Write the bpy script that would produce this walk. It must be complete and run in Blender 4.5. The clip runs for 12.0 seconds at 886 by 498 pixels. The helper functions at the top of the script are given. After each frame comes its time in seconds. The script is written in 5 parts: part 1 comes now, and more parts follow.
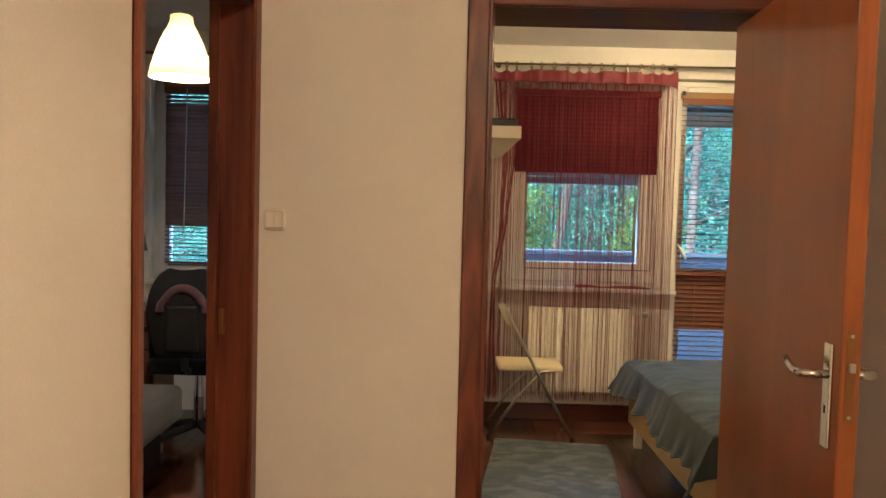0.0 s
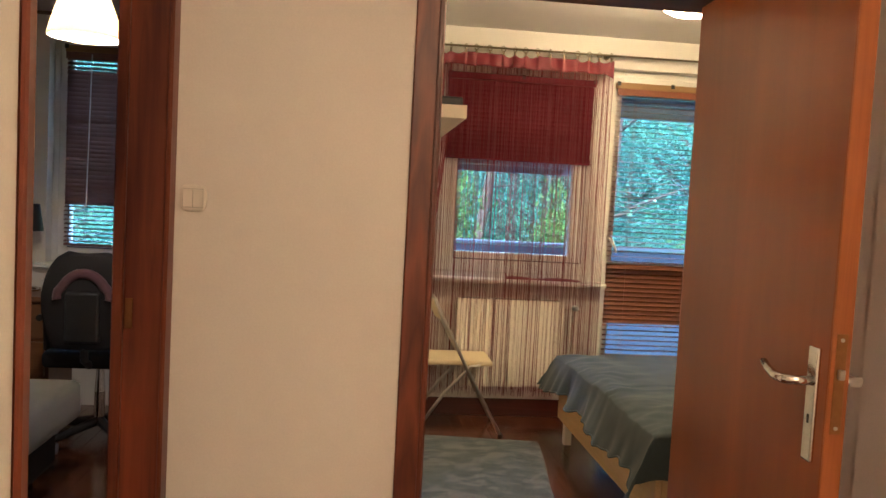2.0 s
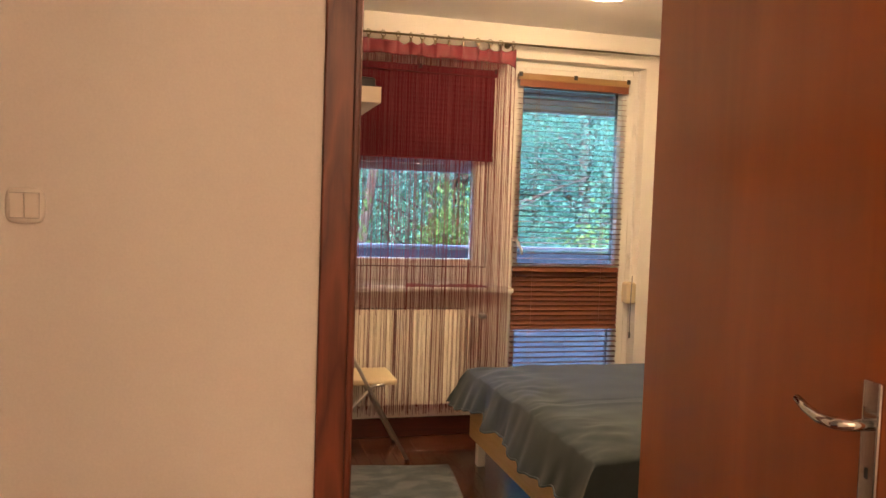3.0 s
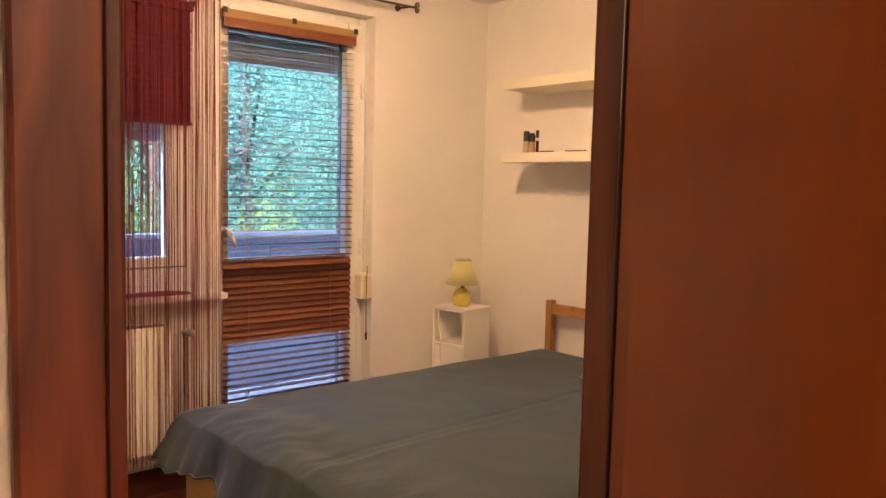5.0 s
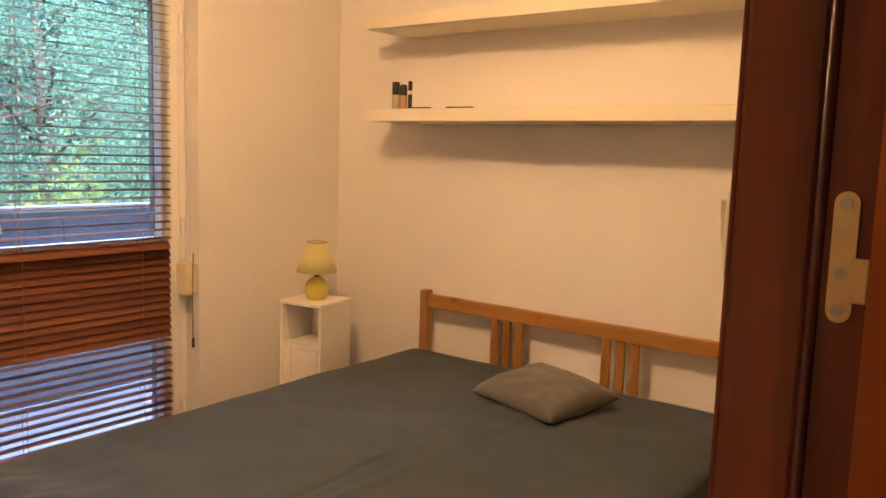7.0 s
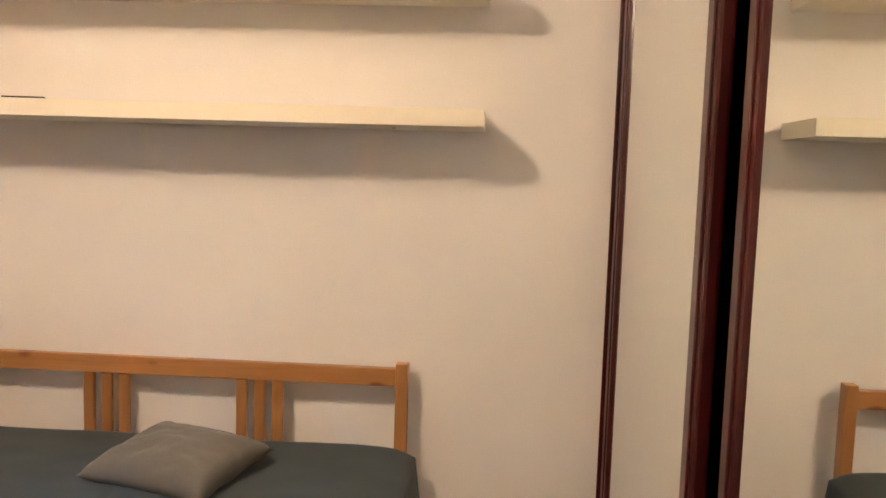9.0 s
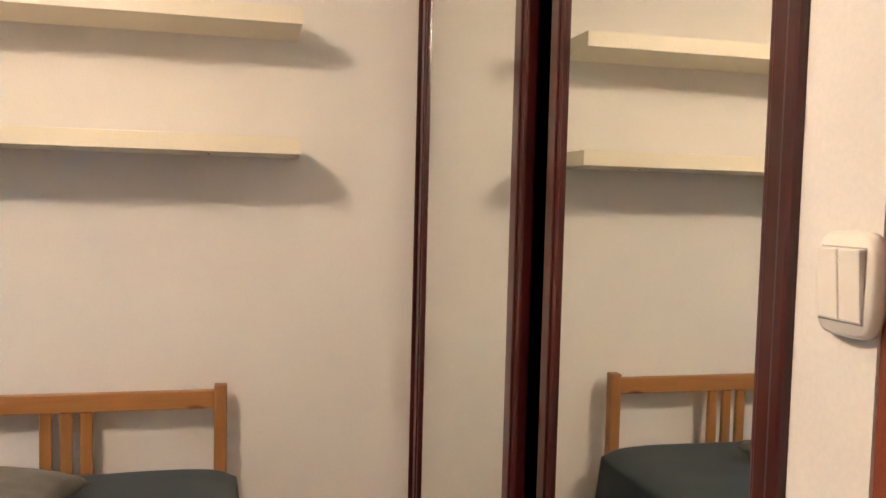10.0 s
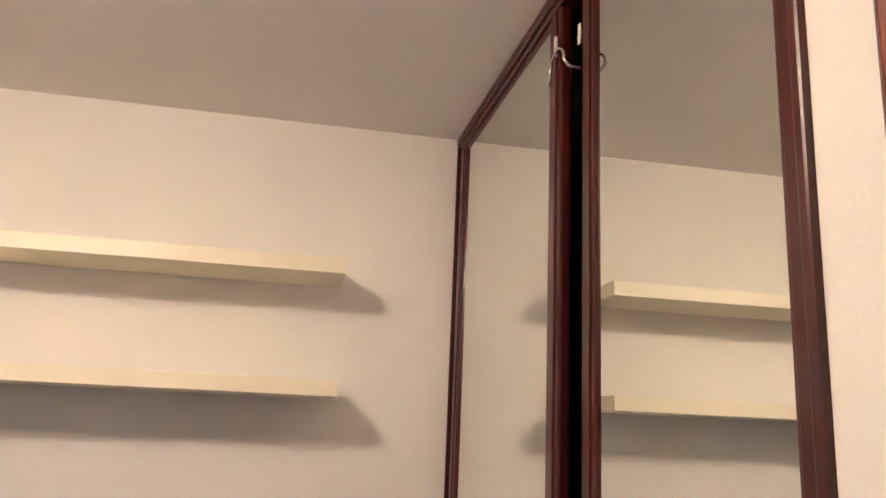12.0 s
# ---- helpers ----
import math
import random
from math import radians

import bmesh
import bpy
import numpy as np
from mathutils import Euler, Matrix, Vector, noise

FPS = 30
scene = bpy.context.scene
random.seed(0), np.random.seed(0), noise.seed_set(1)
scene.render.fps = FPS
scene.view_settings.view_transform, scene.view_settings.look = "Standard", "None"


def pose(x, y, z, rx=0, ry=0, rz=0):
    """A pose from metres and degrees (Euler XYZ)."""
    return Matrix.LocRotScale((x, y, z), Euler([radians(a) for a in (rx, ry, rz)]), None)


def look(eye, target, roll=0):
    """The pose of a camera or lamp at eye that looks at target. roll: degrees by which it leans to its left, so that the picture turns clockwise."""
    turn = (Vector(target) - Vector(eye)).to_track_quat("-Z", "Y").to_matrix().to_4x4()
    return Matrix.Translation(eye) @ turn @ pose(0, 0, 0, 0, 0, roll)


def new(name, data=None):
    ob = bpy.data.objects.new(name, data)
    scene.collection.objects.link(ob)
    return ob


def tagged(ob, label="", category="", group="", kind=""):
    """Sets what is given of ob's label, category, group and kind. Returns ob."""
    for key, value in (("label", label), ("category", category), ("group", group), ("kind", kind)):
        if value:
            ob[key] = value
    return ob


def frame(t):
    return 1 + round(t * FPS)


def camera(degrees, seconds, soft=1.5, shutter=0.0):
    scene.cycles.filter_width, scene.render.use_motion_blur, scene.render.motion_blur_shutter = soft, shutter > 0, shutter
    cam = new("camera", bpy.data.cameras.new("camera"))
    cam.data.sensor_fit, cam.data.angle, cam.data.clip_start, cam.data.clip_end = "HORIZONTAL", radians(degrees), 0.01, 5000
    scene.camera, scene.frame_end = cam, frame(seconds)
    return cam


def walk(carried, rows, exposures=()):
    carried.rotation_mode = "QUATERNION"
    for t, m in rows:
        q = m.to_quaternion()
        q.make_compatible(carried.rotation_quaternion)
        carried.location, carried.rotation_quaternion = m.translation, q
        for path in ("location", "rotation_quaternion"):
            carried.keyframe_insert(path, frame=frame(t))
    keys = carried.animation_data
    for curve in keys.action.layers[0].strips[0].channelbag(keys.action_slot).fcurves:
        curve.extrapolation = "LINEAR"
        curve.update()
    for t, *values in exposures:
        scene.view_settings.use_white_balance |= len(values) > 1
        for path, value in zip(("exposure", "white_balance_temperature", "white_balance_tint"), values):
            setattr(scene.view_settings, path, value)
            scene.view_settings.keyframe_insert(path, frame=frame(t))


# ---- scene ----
cam = camera(58.81, 12.0, soft=1.5)
PATH = [
    (0.0, -0.019, 0.085, 1.441, 0.33, -3.04, -1.47),
    (0.5, -0.035, 0.097, 1.440, 0.41, -2.93, -1.39),
    (1.0, -0.051, 0.112, 1.438, 0.29, -2.82, -1.40),
    (1.5, -0.079, 0.148, 1.430, -1.26, -3.15, -1.62),
    (2.0, -0.094, 0.317, 1.422, -5.78, -3.61, -3.03),
    (2.5, -0.126, 0.573, 1.422, -10.47, -3.05, -3.50),
    (2.7, -0.144, 0.659, 1.419, -12.09, -2.99, -2.81),
    (4.3, -0.169, 1.544, 1.440, -32.42, -4.14, -1.59),
    (4.5, -0.152, 1.663, 1.449, -35.38, -3.87, -1.41),
    (5.0, -0.096, 1.897, 1.447, -40.41, -4.60, -1.35),
    (5.5, 0.044, 2.127, 1.443, -43.49, -5.51, -0.80),
    (6.0, 0.150, 2.317, 1.448, -46.45, -6.56, -1.08),
    (6.5, 0.272, 2.467, 1.447, -49.74, -6.90, -1.52),
    (6.7, 0.320, 2.515, 1.447, -50.79, -6.90, -1.58),
    (8.3, 0.580, 2.921, 1.441, -70.21, -6.62, -2.60),
    (8.5, 0.609, 2.959, 1.450, -74.72, -6.62, -2.31),
    (9.0, 0.681, 3.070, 1.447, -86.04, -5.49, -1.74),
    (9.5, 0.614, 3.187, 1.448, -95.90, -4.73, -1.34),
    (10.0, 0.511, 3.245, 1.446, -103.27, -3.36, -1.42),
    (10.5, 0.490, 3.256, 1.458, -104.61, -0.45, -1.45),
    (11.0, 0.456, 3.279, 1.493, -105.14, 4.54, -2.50),
    (11.5, 0.456, 3.267, 1.485, -105.79, 10.46, -3.19),
    (12.0, 0.444, 3.291, 1.492, -101.59, 13.04, -2.40),
]
EXPOSURES = [
    (0.0, 6.08, 5700, 15), (1.0, 5.98, 5650, 15), (2.0, 6.25, 5600, 18), (2.5, 6.22, 6050, 26), (4.5, 6.2, 6550, 38),
    (5.0, 6.22, 6550, 41), (5.5, 6.18, 6850, 41), (6.5, 6.04, 8000, 45), (8.5, 6.36, 5350, 30), (9.5, 6.42, 5250, 32),
    (10.0, 6.36, 5050, 29), (10.5, 6.30, 5000, 29), (11.0, 6.22, 5000, 31), (12.0, 6.30, 5000, 32),
]
walk(cam, [(t, pose(x, y, z, 90 + pitch, roll, yaw)) for t, x, y, z, yaw, pitch, roll in PATH], EXPOSURES)

# ---- world and daylight ----
world = bpy.data.worlds.new("sky")
scene.world = world
world.use_nodes = True
sky = world.node_tree.nodes.new("ShaderNodeTexSky")
sky.sky_type, sky.sun_disc = "NISHITA", False
sky.sun_elevation, sky.sun_rotation = radians(48), radians(200)
world.node_tree.nodes["Background"].inputs[1].default_value = 0.15
world.node_tree.links.new(sky.outputs[0], world.node_tree.nodes["Background"].inputs[0])
sun = new("sun", bpy.data.lights.new("sun", "SUN"))
sun.data.energy, sun.data.angle, sun.data.color = 0.9, radians(12.0), (1.0, 0.97, 0.92)
sun.matrix_world = look((-3, -9, 12), (0, 0, 0))

# large lights: brightness of the glowing lamp shades
DOME_GLOW, HALL_GLOW, PENDANT_WATTS = 1.55, 1.52, 0.33


# ---- materials ----
def nodes_of(name):
    m = bpy.data.materials.new(name)
    m.use_nodes = True
    nt = m.node_tree
    return m, nt, nt.nodes["Principled BSDF"]


def coords(nt, scale=(1, 1, 1)):
    tc, mp = nt.nodes.new("ShaderNodeTexCoord"), nt.nodes.new("ShaderNodeMapping")
    mp.inputs["Scale"].default_value = scale
    nt.links.new(tc.outputs["Object"], mp.inputs["Vector"])
    return mp.outputs[0]


def noise_tex(nt, vec, scale, detail=4.0, rough=0.55, dist=0.0):
    n = nt.nodes.new("ShaderNodeTexNoise")
    n.inputs["Scale"].default_value, n.inputs["Detail"].default_value = scale, detail
    n.inputs["Roughness"].default_value, n.inputs["Distortion"].default_value = rough, dist
    nt.links.new(vec, n.inputs["Vector"])
    return n.outputs["Fac"]


def ramp(nt, fac, stops):
    r = nt.nodes.new("ShaderNodeValToRGB")
    while len(r.color_ramp.elements) < len(stops):
        r.color_ramp.elements.new(0.5)
    for e, (p, c) in zip(r.color_ramp.elements, stops):
        e.position, e.color = p, (*c, 1)
    nt.links.new(fac, r.inputs[0])
    return r.outputs[0]


def bump(nt, bsdf, height, strength, distance):
    b = nt.nodes.new("ShaderNodeBump")
    b.inputs["Strength"].default_value, b.inputs["Distance"].default_value = strength, distance
    nt.links.new(height, b.inputs["Height"])
    nt.links.new(b.outputs[0], bsdf.inputs["Normal"])


def blend(nt, kind, fac, a, b):
    x = nt.nodes.new("ShaderNodeMix")
    x.data_type, x.blend_type = "RGBA", kind
    if isinstance(fac, float):
        x.inputs[0].default_value = fac
    else:
        nt.links.new(fac, x.inputs[0])
    nt.links.new(a, x.inputs[6])
    nt.links.new(b, x.inputs[7])
    return x.outputs[2]


def dark(c, k):
    return tuple(v * k for v in c)


def plain(name, colour, rough=0.5, metal=0.0, grain=60.0, vary=0.06, relief=0.0, coat=0.0, spec=0.5):
    """A painted or moulded surface: slow blotches and fine grain over one colour."""
    m, nt, p = nodes_of(name)
    v = coords(nt)
    fine = noise_tex(nt, v, grain)
    slow = noise_tex(nt, v, 2.5, 3)
    a = ramp(nt, fine, [(0.3, dark(colour, 1 - vary)), (0.7, dark(colour, 1 + vary * 0.6))])
    b = ramp(nt, slow, [(0.3, (1 - vary, 1 - vary, 1 - vary)), (0.7, (1, 1, 1))])
    nt.links.new(blend(nt, "MULTIPLY", 1.0, a, b), p.inputs["Base Color"])
    p.inputs["Roughness"].default_value, p.inputs["Metallic"].default_value = rough, metal
    p.inputs["Coat Weight"].default_value, p.inputs["Specular IOR Level"].default_value = coat, spec
    if relief:
        bump(nt, p, fine, 0.35, relief)
    return m


def wood(name, light, deep, along=2, rough=0.35, coat=0.0, size=1.0, knots=False, spread=0.12, figure=0.0):
    """Wood with long grain along one axis; each piece takes its own tone."""
    m, nt, p = nodes_of(name)
    s = [26.0 * size] * 3
    s[along] = 1.6 * size
    v = coords(nt, tuple(s))
    oi = nt.nodes.new("ShaderNodeObjectInfo")
    sh = nt.nodes.new("ShaderNodeVectorMath")
    sh.operation = "SCALE"
    sh.inputs[0].default_value = (37, 53, 71)
    nt.links.new(oi.outputs["Random"], sh.inputs["Scale"])
    ad = nt.nodes.new("ShaderNodeVectorMath")
    nt.links.new(v, ad.inputs[0])
    nt.links.new(sh.outputs[0], ad.inputs[1])
    grain = noise_tex(nt, ad.outputs[0], 1.0, 6, 0.6, 1.4)
    s2 = [5.0 * size] * 3
    s2[along] = 0.7 * size
    slow = noise_tex(nt, coords(nt, tuple(s2)), 1.0, 3, 0.5, 2.0)
    rings = nt.nodes.new("ShaderNodeMath")
    rings.operation = "MULTIPLY"
    nt.links.new(noise_tex(nt, coords(nt, tuple(0.55 * k for k in s2)), 1.0, 1.5, 0.4, 0.5), rings.inputs[0])
    rings.inputs[1].default_value = 13.0 * figure
    pp = nt.nodes.new("ShaderNodeMath")
    pp.operation = "PINGPONG"
    pp.inputs[1].default_value = 1.0
    nt.links.new(rings.outputs[0], pp.inputs[0])
    mixg = nt.nodes.new("ShaderNodeMix")
    mixg.inputs[0].default_value = 0.38 if figure else 0.0
    nt.links.new(grain, mixg.inputs[2])
    nt.links.new(pp.outputs[0], mixg.inputs[3])
    grain = mixg.outputs[0]
    a = ramp(nt, grain, [(0.28, deep), (0.5, tuple((x + y) / 2 for x, y in zip(light, deep))), (0.75, light)])
    b = ramp(nt, slow, [(0.3, (0.72, 0.70, 0.68)), (0.7, (1, 1, 1))])
    c = blend(nt, "MULTIPLY", 0.8, a, b)
    tone = ramp(nt, oi.outputs["Random"], [(0.0, (1 - spread, 1 - spread, 1 - spread)), (1.0, (1, 1, 1))])
    c = blend(nt, "MULTIPLY", 1.0, c, tone)
    if knots:
        vo = nt.nodes.new("ShaderNodeTexVoronoi")
        vo.inputs["Scale"].default_value = 1.0
        k = [9.0] * 3
        k[along] = 4.5
        nt.links.new(coords(nt, tuple(k)), vo.inputs["Vector"])
        spot = ramp(nt, vo.outputs["Distance"], [(0.0, (0.26, 0.13, 0.06)), (0.13, (0.48, 0.30, 0.18)), (0.20, (1, 1, 1))])
        c = blend(nt, "MULTIPLY", 1.0, c, spot)
    nt.links.new(c, p.inputs["Base Color"])
    p.inputs["Roughness"].default_value = rough
    p.inputs["Coat Weight"].default_value = coat
    p.inputs["Coat Roughness"].default_value = 0.15
    bump(nt, p, grain, 0.12, 0.001)
    return m


def flame_wood(name, light, deep, mid, rough=0.32):
    """Flat-sawn board along z: pointed growth arches about the line x = mid."""
    m, nt, p = nodes_of(name)
    tc, sep = nt.nodes.new("ShaderNodeTexCoord"), nt.nodes.new("ShaderNodeSeparateXYZ")
    nt.links.new(tc.outputs["Object"], sep.inputs[0])

    def calc(op, a, b):
        n = nt.nodes.new("ShaderNodeMath")
        n.operation = op
        for i, q in enumerate((a, b)):
            if isinstance(q, (int, float)):
                n.inputs[i].default_value = q
            else:
                nt.links.new(q, n.inputs[i])
        return n.outputs[0]

    wander = calc("MULTIPLY", calc("SUBTRACT", noise_tex(nt, coords(nt, (9, 9, 2.6)), 1.0, 3), 0.5), 0.09)
    dx = calc("ABSOLUTE", calc("ADD", calc("SUBTRACT", sep.outputs[0], mid), wander), 0)
    arch = calc("ADD", calc("MULTIPLY", sep.outputs[2], 1.0), calc("MULTIPLY", calc("POWER", dx, 1.8), 95.0))
    arch = calc("ADD", arch, calc("MULTIPLY", noise_tex(nt, coords(nt, (30, 30, 7)), 1.0, 4), 0.22))
    rings = calc("PINGPONG", calc("MULTIPLY", arch, 5.0), 1.0)
    fine = noise_tex(nt, coords(nt, (150, 150, 5)), 1.0, 5, 0.6, 0.8)
    g = calc("ADD", calc("MULTIPLY", rings, 0.58), calc("MULTIPLY", fine, 0.42))
    c = ramp(nt, g, [(0.22, deep), (0.50, tuple(0.45 * x + 0.55 * y for x, y in zip(light, deep))), (0.78, light)])
    nt.links.new(c, p.inputs["Base Color"])
    p.inputs["Roughness"].default_value, p.inputs["Coat Weight"].default_value = rough, 0.0
    bump(nt, p, fine, 0.1, 0.001)
    return m


def cloth(name, colour, weave=420.0, rough=0.9, blotch=0.12, sheen=0.25):
    m, nt, p = nodes_of(name)
    v = coords(nt)
    fine = noise_tex(nt, v, weave, 2)
    slow = noise_tex(nt, v, 5.0, 5, 0.65)
    a = ramp(nt, fine, [(0.3, dark(colour, 0.82)), (0.7, dark(colour, 1.12))])
    b = ramp(nt, slow, [(0.3, (1 - blotch * 2, 1 - blotch * 2, 1 - blotch * 2)), (0.7, (1, 1, 1))])
    nt.links.new(blend(nt, "MULTIPLY", 1.0, a, b), p.inputs["Base Color"])
    p.inputs["Roughness"].default_value = rough
    p.inputs["Sheen Weight"].default_value = sheen
    bump(nt, p, fine, 0.3, 0.0006)
    return m


def glow(name, colour, strength):
    m, nt, p = nodes_of(name)
    p.inputs["Base Color"].default_value = (0.85, 0.82, 0.75, 1)
    p.inputs["Emission Color"].default_value = (*colour, 1)
    p.inputs["Emission Strength"].default_value = strength
    p.inputs["Roughness"].default_value = 0.4
    return m


def metal(name, colour, rough=0.25):
    m, nt, p = nodes_of(name)
    n = noise_tex(nt, coords(nt), 90.0, 3)
    nt.links.new(ramp(nt, n, [(0.3, dark(colour, 0.85)), (0.7, colour)]), p.inputs["Base Color"])
    p.inputs["Metallic"].default_value, p.inputs["Roughness"].default_value = 1.0, rough
    return m


def glass(name, tint=(1, 1, 1)):
    """A thin pane: clear, with a mirror-like share of reflection."""
    m, nt, p = nodes_of(name)
    out = nt.nodes["Material Output"]
    clear, shine, mix, fr = (nt.nodes.new("ShaderNode" + n) for n in ("BsdfTransparent", "BsdfGlossy", "MixShader", "Fresnel"))
    clear.inputs[0].default_value = (*tint, 1)
    shine.inputs["Roughness"].default_value = 0.02
    fr.inputs["IOR"].default_value = 1.35
    nt.links.new(fr.outputs[0], mix.inputs[0])
    nt.links.new(clear.outputs[0], mix.inputs[1])
    nt.links.new(shine.outputs[0], mix.inputs[2])
    nt.links.new(mix.outputs[0], out.inputs["Surface"])
    return m


def mirror(name):
    m, nt, p = nodes_of(name)
    p.inputs["Base Color"].default_value = (0.89, 0.91, 0.86, 1)
    p.inputs["Metallic"].default_value, p.inputs["Roughness"].default_value = 1.0, 0.012
    return m


def leafage(name, a, b):
    m, nt, p = nodes_of(name)
    g = nt.nodes.new("ShaderNodeNewGeometry")
    c = ramp(nt, g.outputs["Random Per Island"], [(0.0, a), (0.7, b), (1.0, dark(b, 1.2))])
    # sunlit and shaded masses painted into the leaf colour: warm bright, cool dark
    sun_patches = ramp(nt, noise_tex(nt, coords(nt), 0.9, 3), [(0.36, (0.50, 0.56, 0.66)), (0.52, (0.95, 0.98, 1.0)), (0.66, (1.45, 1.32, 1.0))])
    c = blend(nt, "MULTIPLY", 1.0, c, sun_patches)
    nt.links.new(c, p.inputs["Base Color"])
    p.inputs["Roughness"].default_value, p.inputs["Specular IOR Level"].default_value = 0.7, 0.04
    out = nt.nodes["Material Output"]
    tr, mix = nt.nodes.new("ShaderNodeBsdfTranslucent"), nt.nodes.new("ShaderNodeMixShader")
    nt.links.new(c, tr.inputs[0])
    mix.inputs[0].default_value = 0.6
    nt.links.new(p.outputs[0], mix.inputs[1])
    nt.links.new(tr.outputs[0], mix.inputs[2])
    nt.links.new(mix.outputs[0], out.inputs["Surface"])
    return m


def rug_pile(name):
    """Grey-blue pile with worn, woven patches."""
    m, nt, p = nodes_of(name)
    v = coords(nt)
    patch = noise_tex(nt, coords(nt, (7.5, 12, 1)), 1.0, 2, 0.5, 0.5)
    fibre = noise_tex(nt, v, 260.0, 3)
    a = ramp(nt, patch, [(0.40, (0.022, 0.046, 0.066)), (0.5, (0.050, 0.082, 0.104)), (0.60, (0.135, 0.160, 0.170))])
    b = ramp(nt, fibre, [(0.3, (0.6, 0.6, 0.6)), (0.7, (1, 1, 1))])
    nt.links.new(blend(nt, "MULTIPLY", 1.0, a, b), p.inputs["Base Color"])
    p.inputs["Roughness"].default_value, p.inputs["Sheen Weight"].default_value = 0.95, 0.3
    bump(nt, p, fibre, 0.8, 0.004)
    return m


PAINT = plain("wall_paint", (0.80, 0.77, 0.72), 0.75, grain=180, vary=0.035, relief=0.0005)
CEIL = plain("ceiling_paint", (0.80, 0.78, 0.76), 0.85, grain=150, vary=0.03, relief=0.001)
MAHOG = wood("mahogany_frame", (0.260, 0.062, 0.022), (0.085, 0.014, 0.006), 2, 0.42, 0.06, figure=1.0)
MAHOG_X = wood("mahogany_across", (0.260, 0.062, 0.022), (0.085, 0.014, 0.006), 0, 0.42, 0.06, figure=1.0)
FLAME = flame_wood("mahogany_flame", (0.205, 0.050, 0.018), (0.092, 0.019, 0.007), -0.040, 0.42)
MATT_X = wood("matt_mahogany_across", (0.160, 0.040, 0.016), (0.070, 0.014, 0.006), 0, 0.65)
LEAF = wood("door_veneer", (0.450, 0.116, 0.017), (0.340, 0.078, 0.010), 2, 0.36, 0.24, 0.5, figure=0.5)
REDFRAME = wood("red_wardrobe_frame", (0.095, 0.007, 0.006), (0.034, 0.003, 0.003), 2, 0.28, 0.15)
REDFRAME_X = wood("red_wardrobe_rail", (0.095, 0.007, 0.006), (0.034, 0.003, 0.003), 0, 0.28, 0.15)
PARQUET = wood("parquet", (0.190, 0.056, 0.024), (0.085, 0.022, 0.010), 1, 0.22, 0.45, 0.8, spread=0.45)
SKIRT = wood("skirting", (0.110, 0.022, 0.012), (0.050, 0.010, 0.006), 0, 0.35, 0.2)
PINE = wood("pine_lacquer", (0.500, 0.245, 0.064), (0.385, 0.168, 0.040), 1, 0.38, 0.2, 0.9, knots=True)
PINE_Z = wood("pine_upright", (0.480, 0.235, 0.062), (0.370, 0.162, 0.039), 2, 0.38, 0.2, 0.9)
PALE = wood("pale_birch", (0.700, 0.480, 0.220), (0.600, 0.385, 0.160), 1, 0.45, 0.1)
SLAT = plain("blind_slat", (0.220, 0.072, 0.031), 0.42, vary=0.10)
SLAT_RED = plain("crimson_blind_slat", (0.130, 0.005, 0.016), 0.65, vary=0.05, spec=0.15)
SLAT_DARK = wood("dark_blind_slat", (0.300, 0.155, 0.120), (0.220, 0.110, 0.085), 0, 0.40, 0.1, 1.0)
VALANCE = wood("blind_head", (0.420, 0.260, 0.100), (0.300, 0.170, 0.060), 0, 0.4)
LACK = plain("white_foil", (0.82, 0.79, 0.70), 0.42, grain=120, vary=0.02)
SHELFWHITE = plain("cream_white_foil", (0.81, 0.75, 0.59), 0.42, grain=120, vary=0.02)
PVC = plain("white_pvc", (0.80, 0.79, 0.75), 0.30, grain=80, vary=0.03)
RADIATOR = plain("radiator_enamel", (0.78, 0.74, 0.64), 0.35, grain=60, vary=0.03)
SWITCH = plain("switch_plastic", (0.82, 0.79, 0.72), 0.28, grain=40, vary=0.02)
SEAM = plain("switch_seam", (0.42, 0.40, 0.37), 0.5)
BLACK = plain("black_plastic", (0.015, 0.014, 0.014), 0.45, vary=0.2)
GREYP = plain("grey_plastic", (0.20, 0.20, 0.21), 0.5, vary=0.1)
CREAM = plain("cream_vinyl", (0.72, 0.60, 0.38), 0.45, vary=0.05, relief=0.0006)
YELLOW = plain("yellow_ceramic", (0.66, 0.57, 0.10), 0.22, vary=0.06, coat=0.5)
SHADE = cloth("yellow_shade", (0.74, 0.67, 0.28), 500, 0.85, 0.05)
CHROME = metal("chrome", (0.75, 0.73, 0.70), 0.14)
STEEL = metal("tube_steel", (0.55, 0.53, 0.50), 0.28)
BRONZE = metal("antique_rod", (0.20, 0.16, 0.10), 0.38)
BRASS = plain("yellow_zinc_plate", (0.84, 0.70, 0.36), 0.38, 0.25, vary=0.08)
COVER = cloth("slate_bedspread", (0.034, 0.053, 0.061), 380, 0.88, 0.10, 0.12)
CUSH = cloth("olive_grey_cotton", (0.150, 0.140, 0.112), 420, 0.9, 0.06, 0.12)
STRING = cloth("burgundy_yarn", (0.180, 0.020, 0.029), 300, 0.85, 0.2, 0.0)
BAND = cloth("red_satin_band", (0.200, 0.010, 0.022), 300, 0.5, 0.15, 0.2)
MATTRESS = cloth("mattress_ticking", (0.60, 0.58, 0.54), 300)
OFFCLOTH = cloth("black_office_fabric", (0.012, 0.010, 0.011), 350, 0.95, 0.1, 0.0)
PLUM = cloth("plum_mesh_fabric", (0.130, 0.055, 0.066), 350)
SOFA = cloth("grey_sofa_fabric", (0.125, 0.118, 0.112), 330, 0.92, 0.1)
RUG = rug_pile("rug_pile")
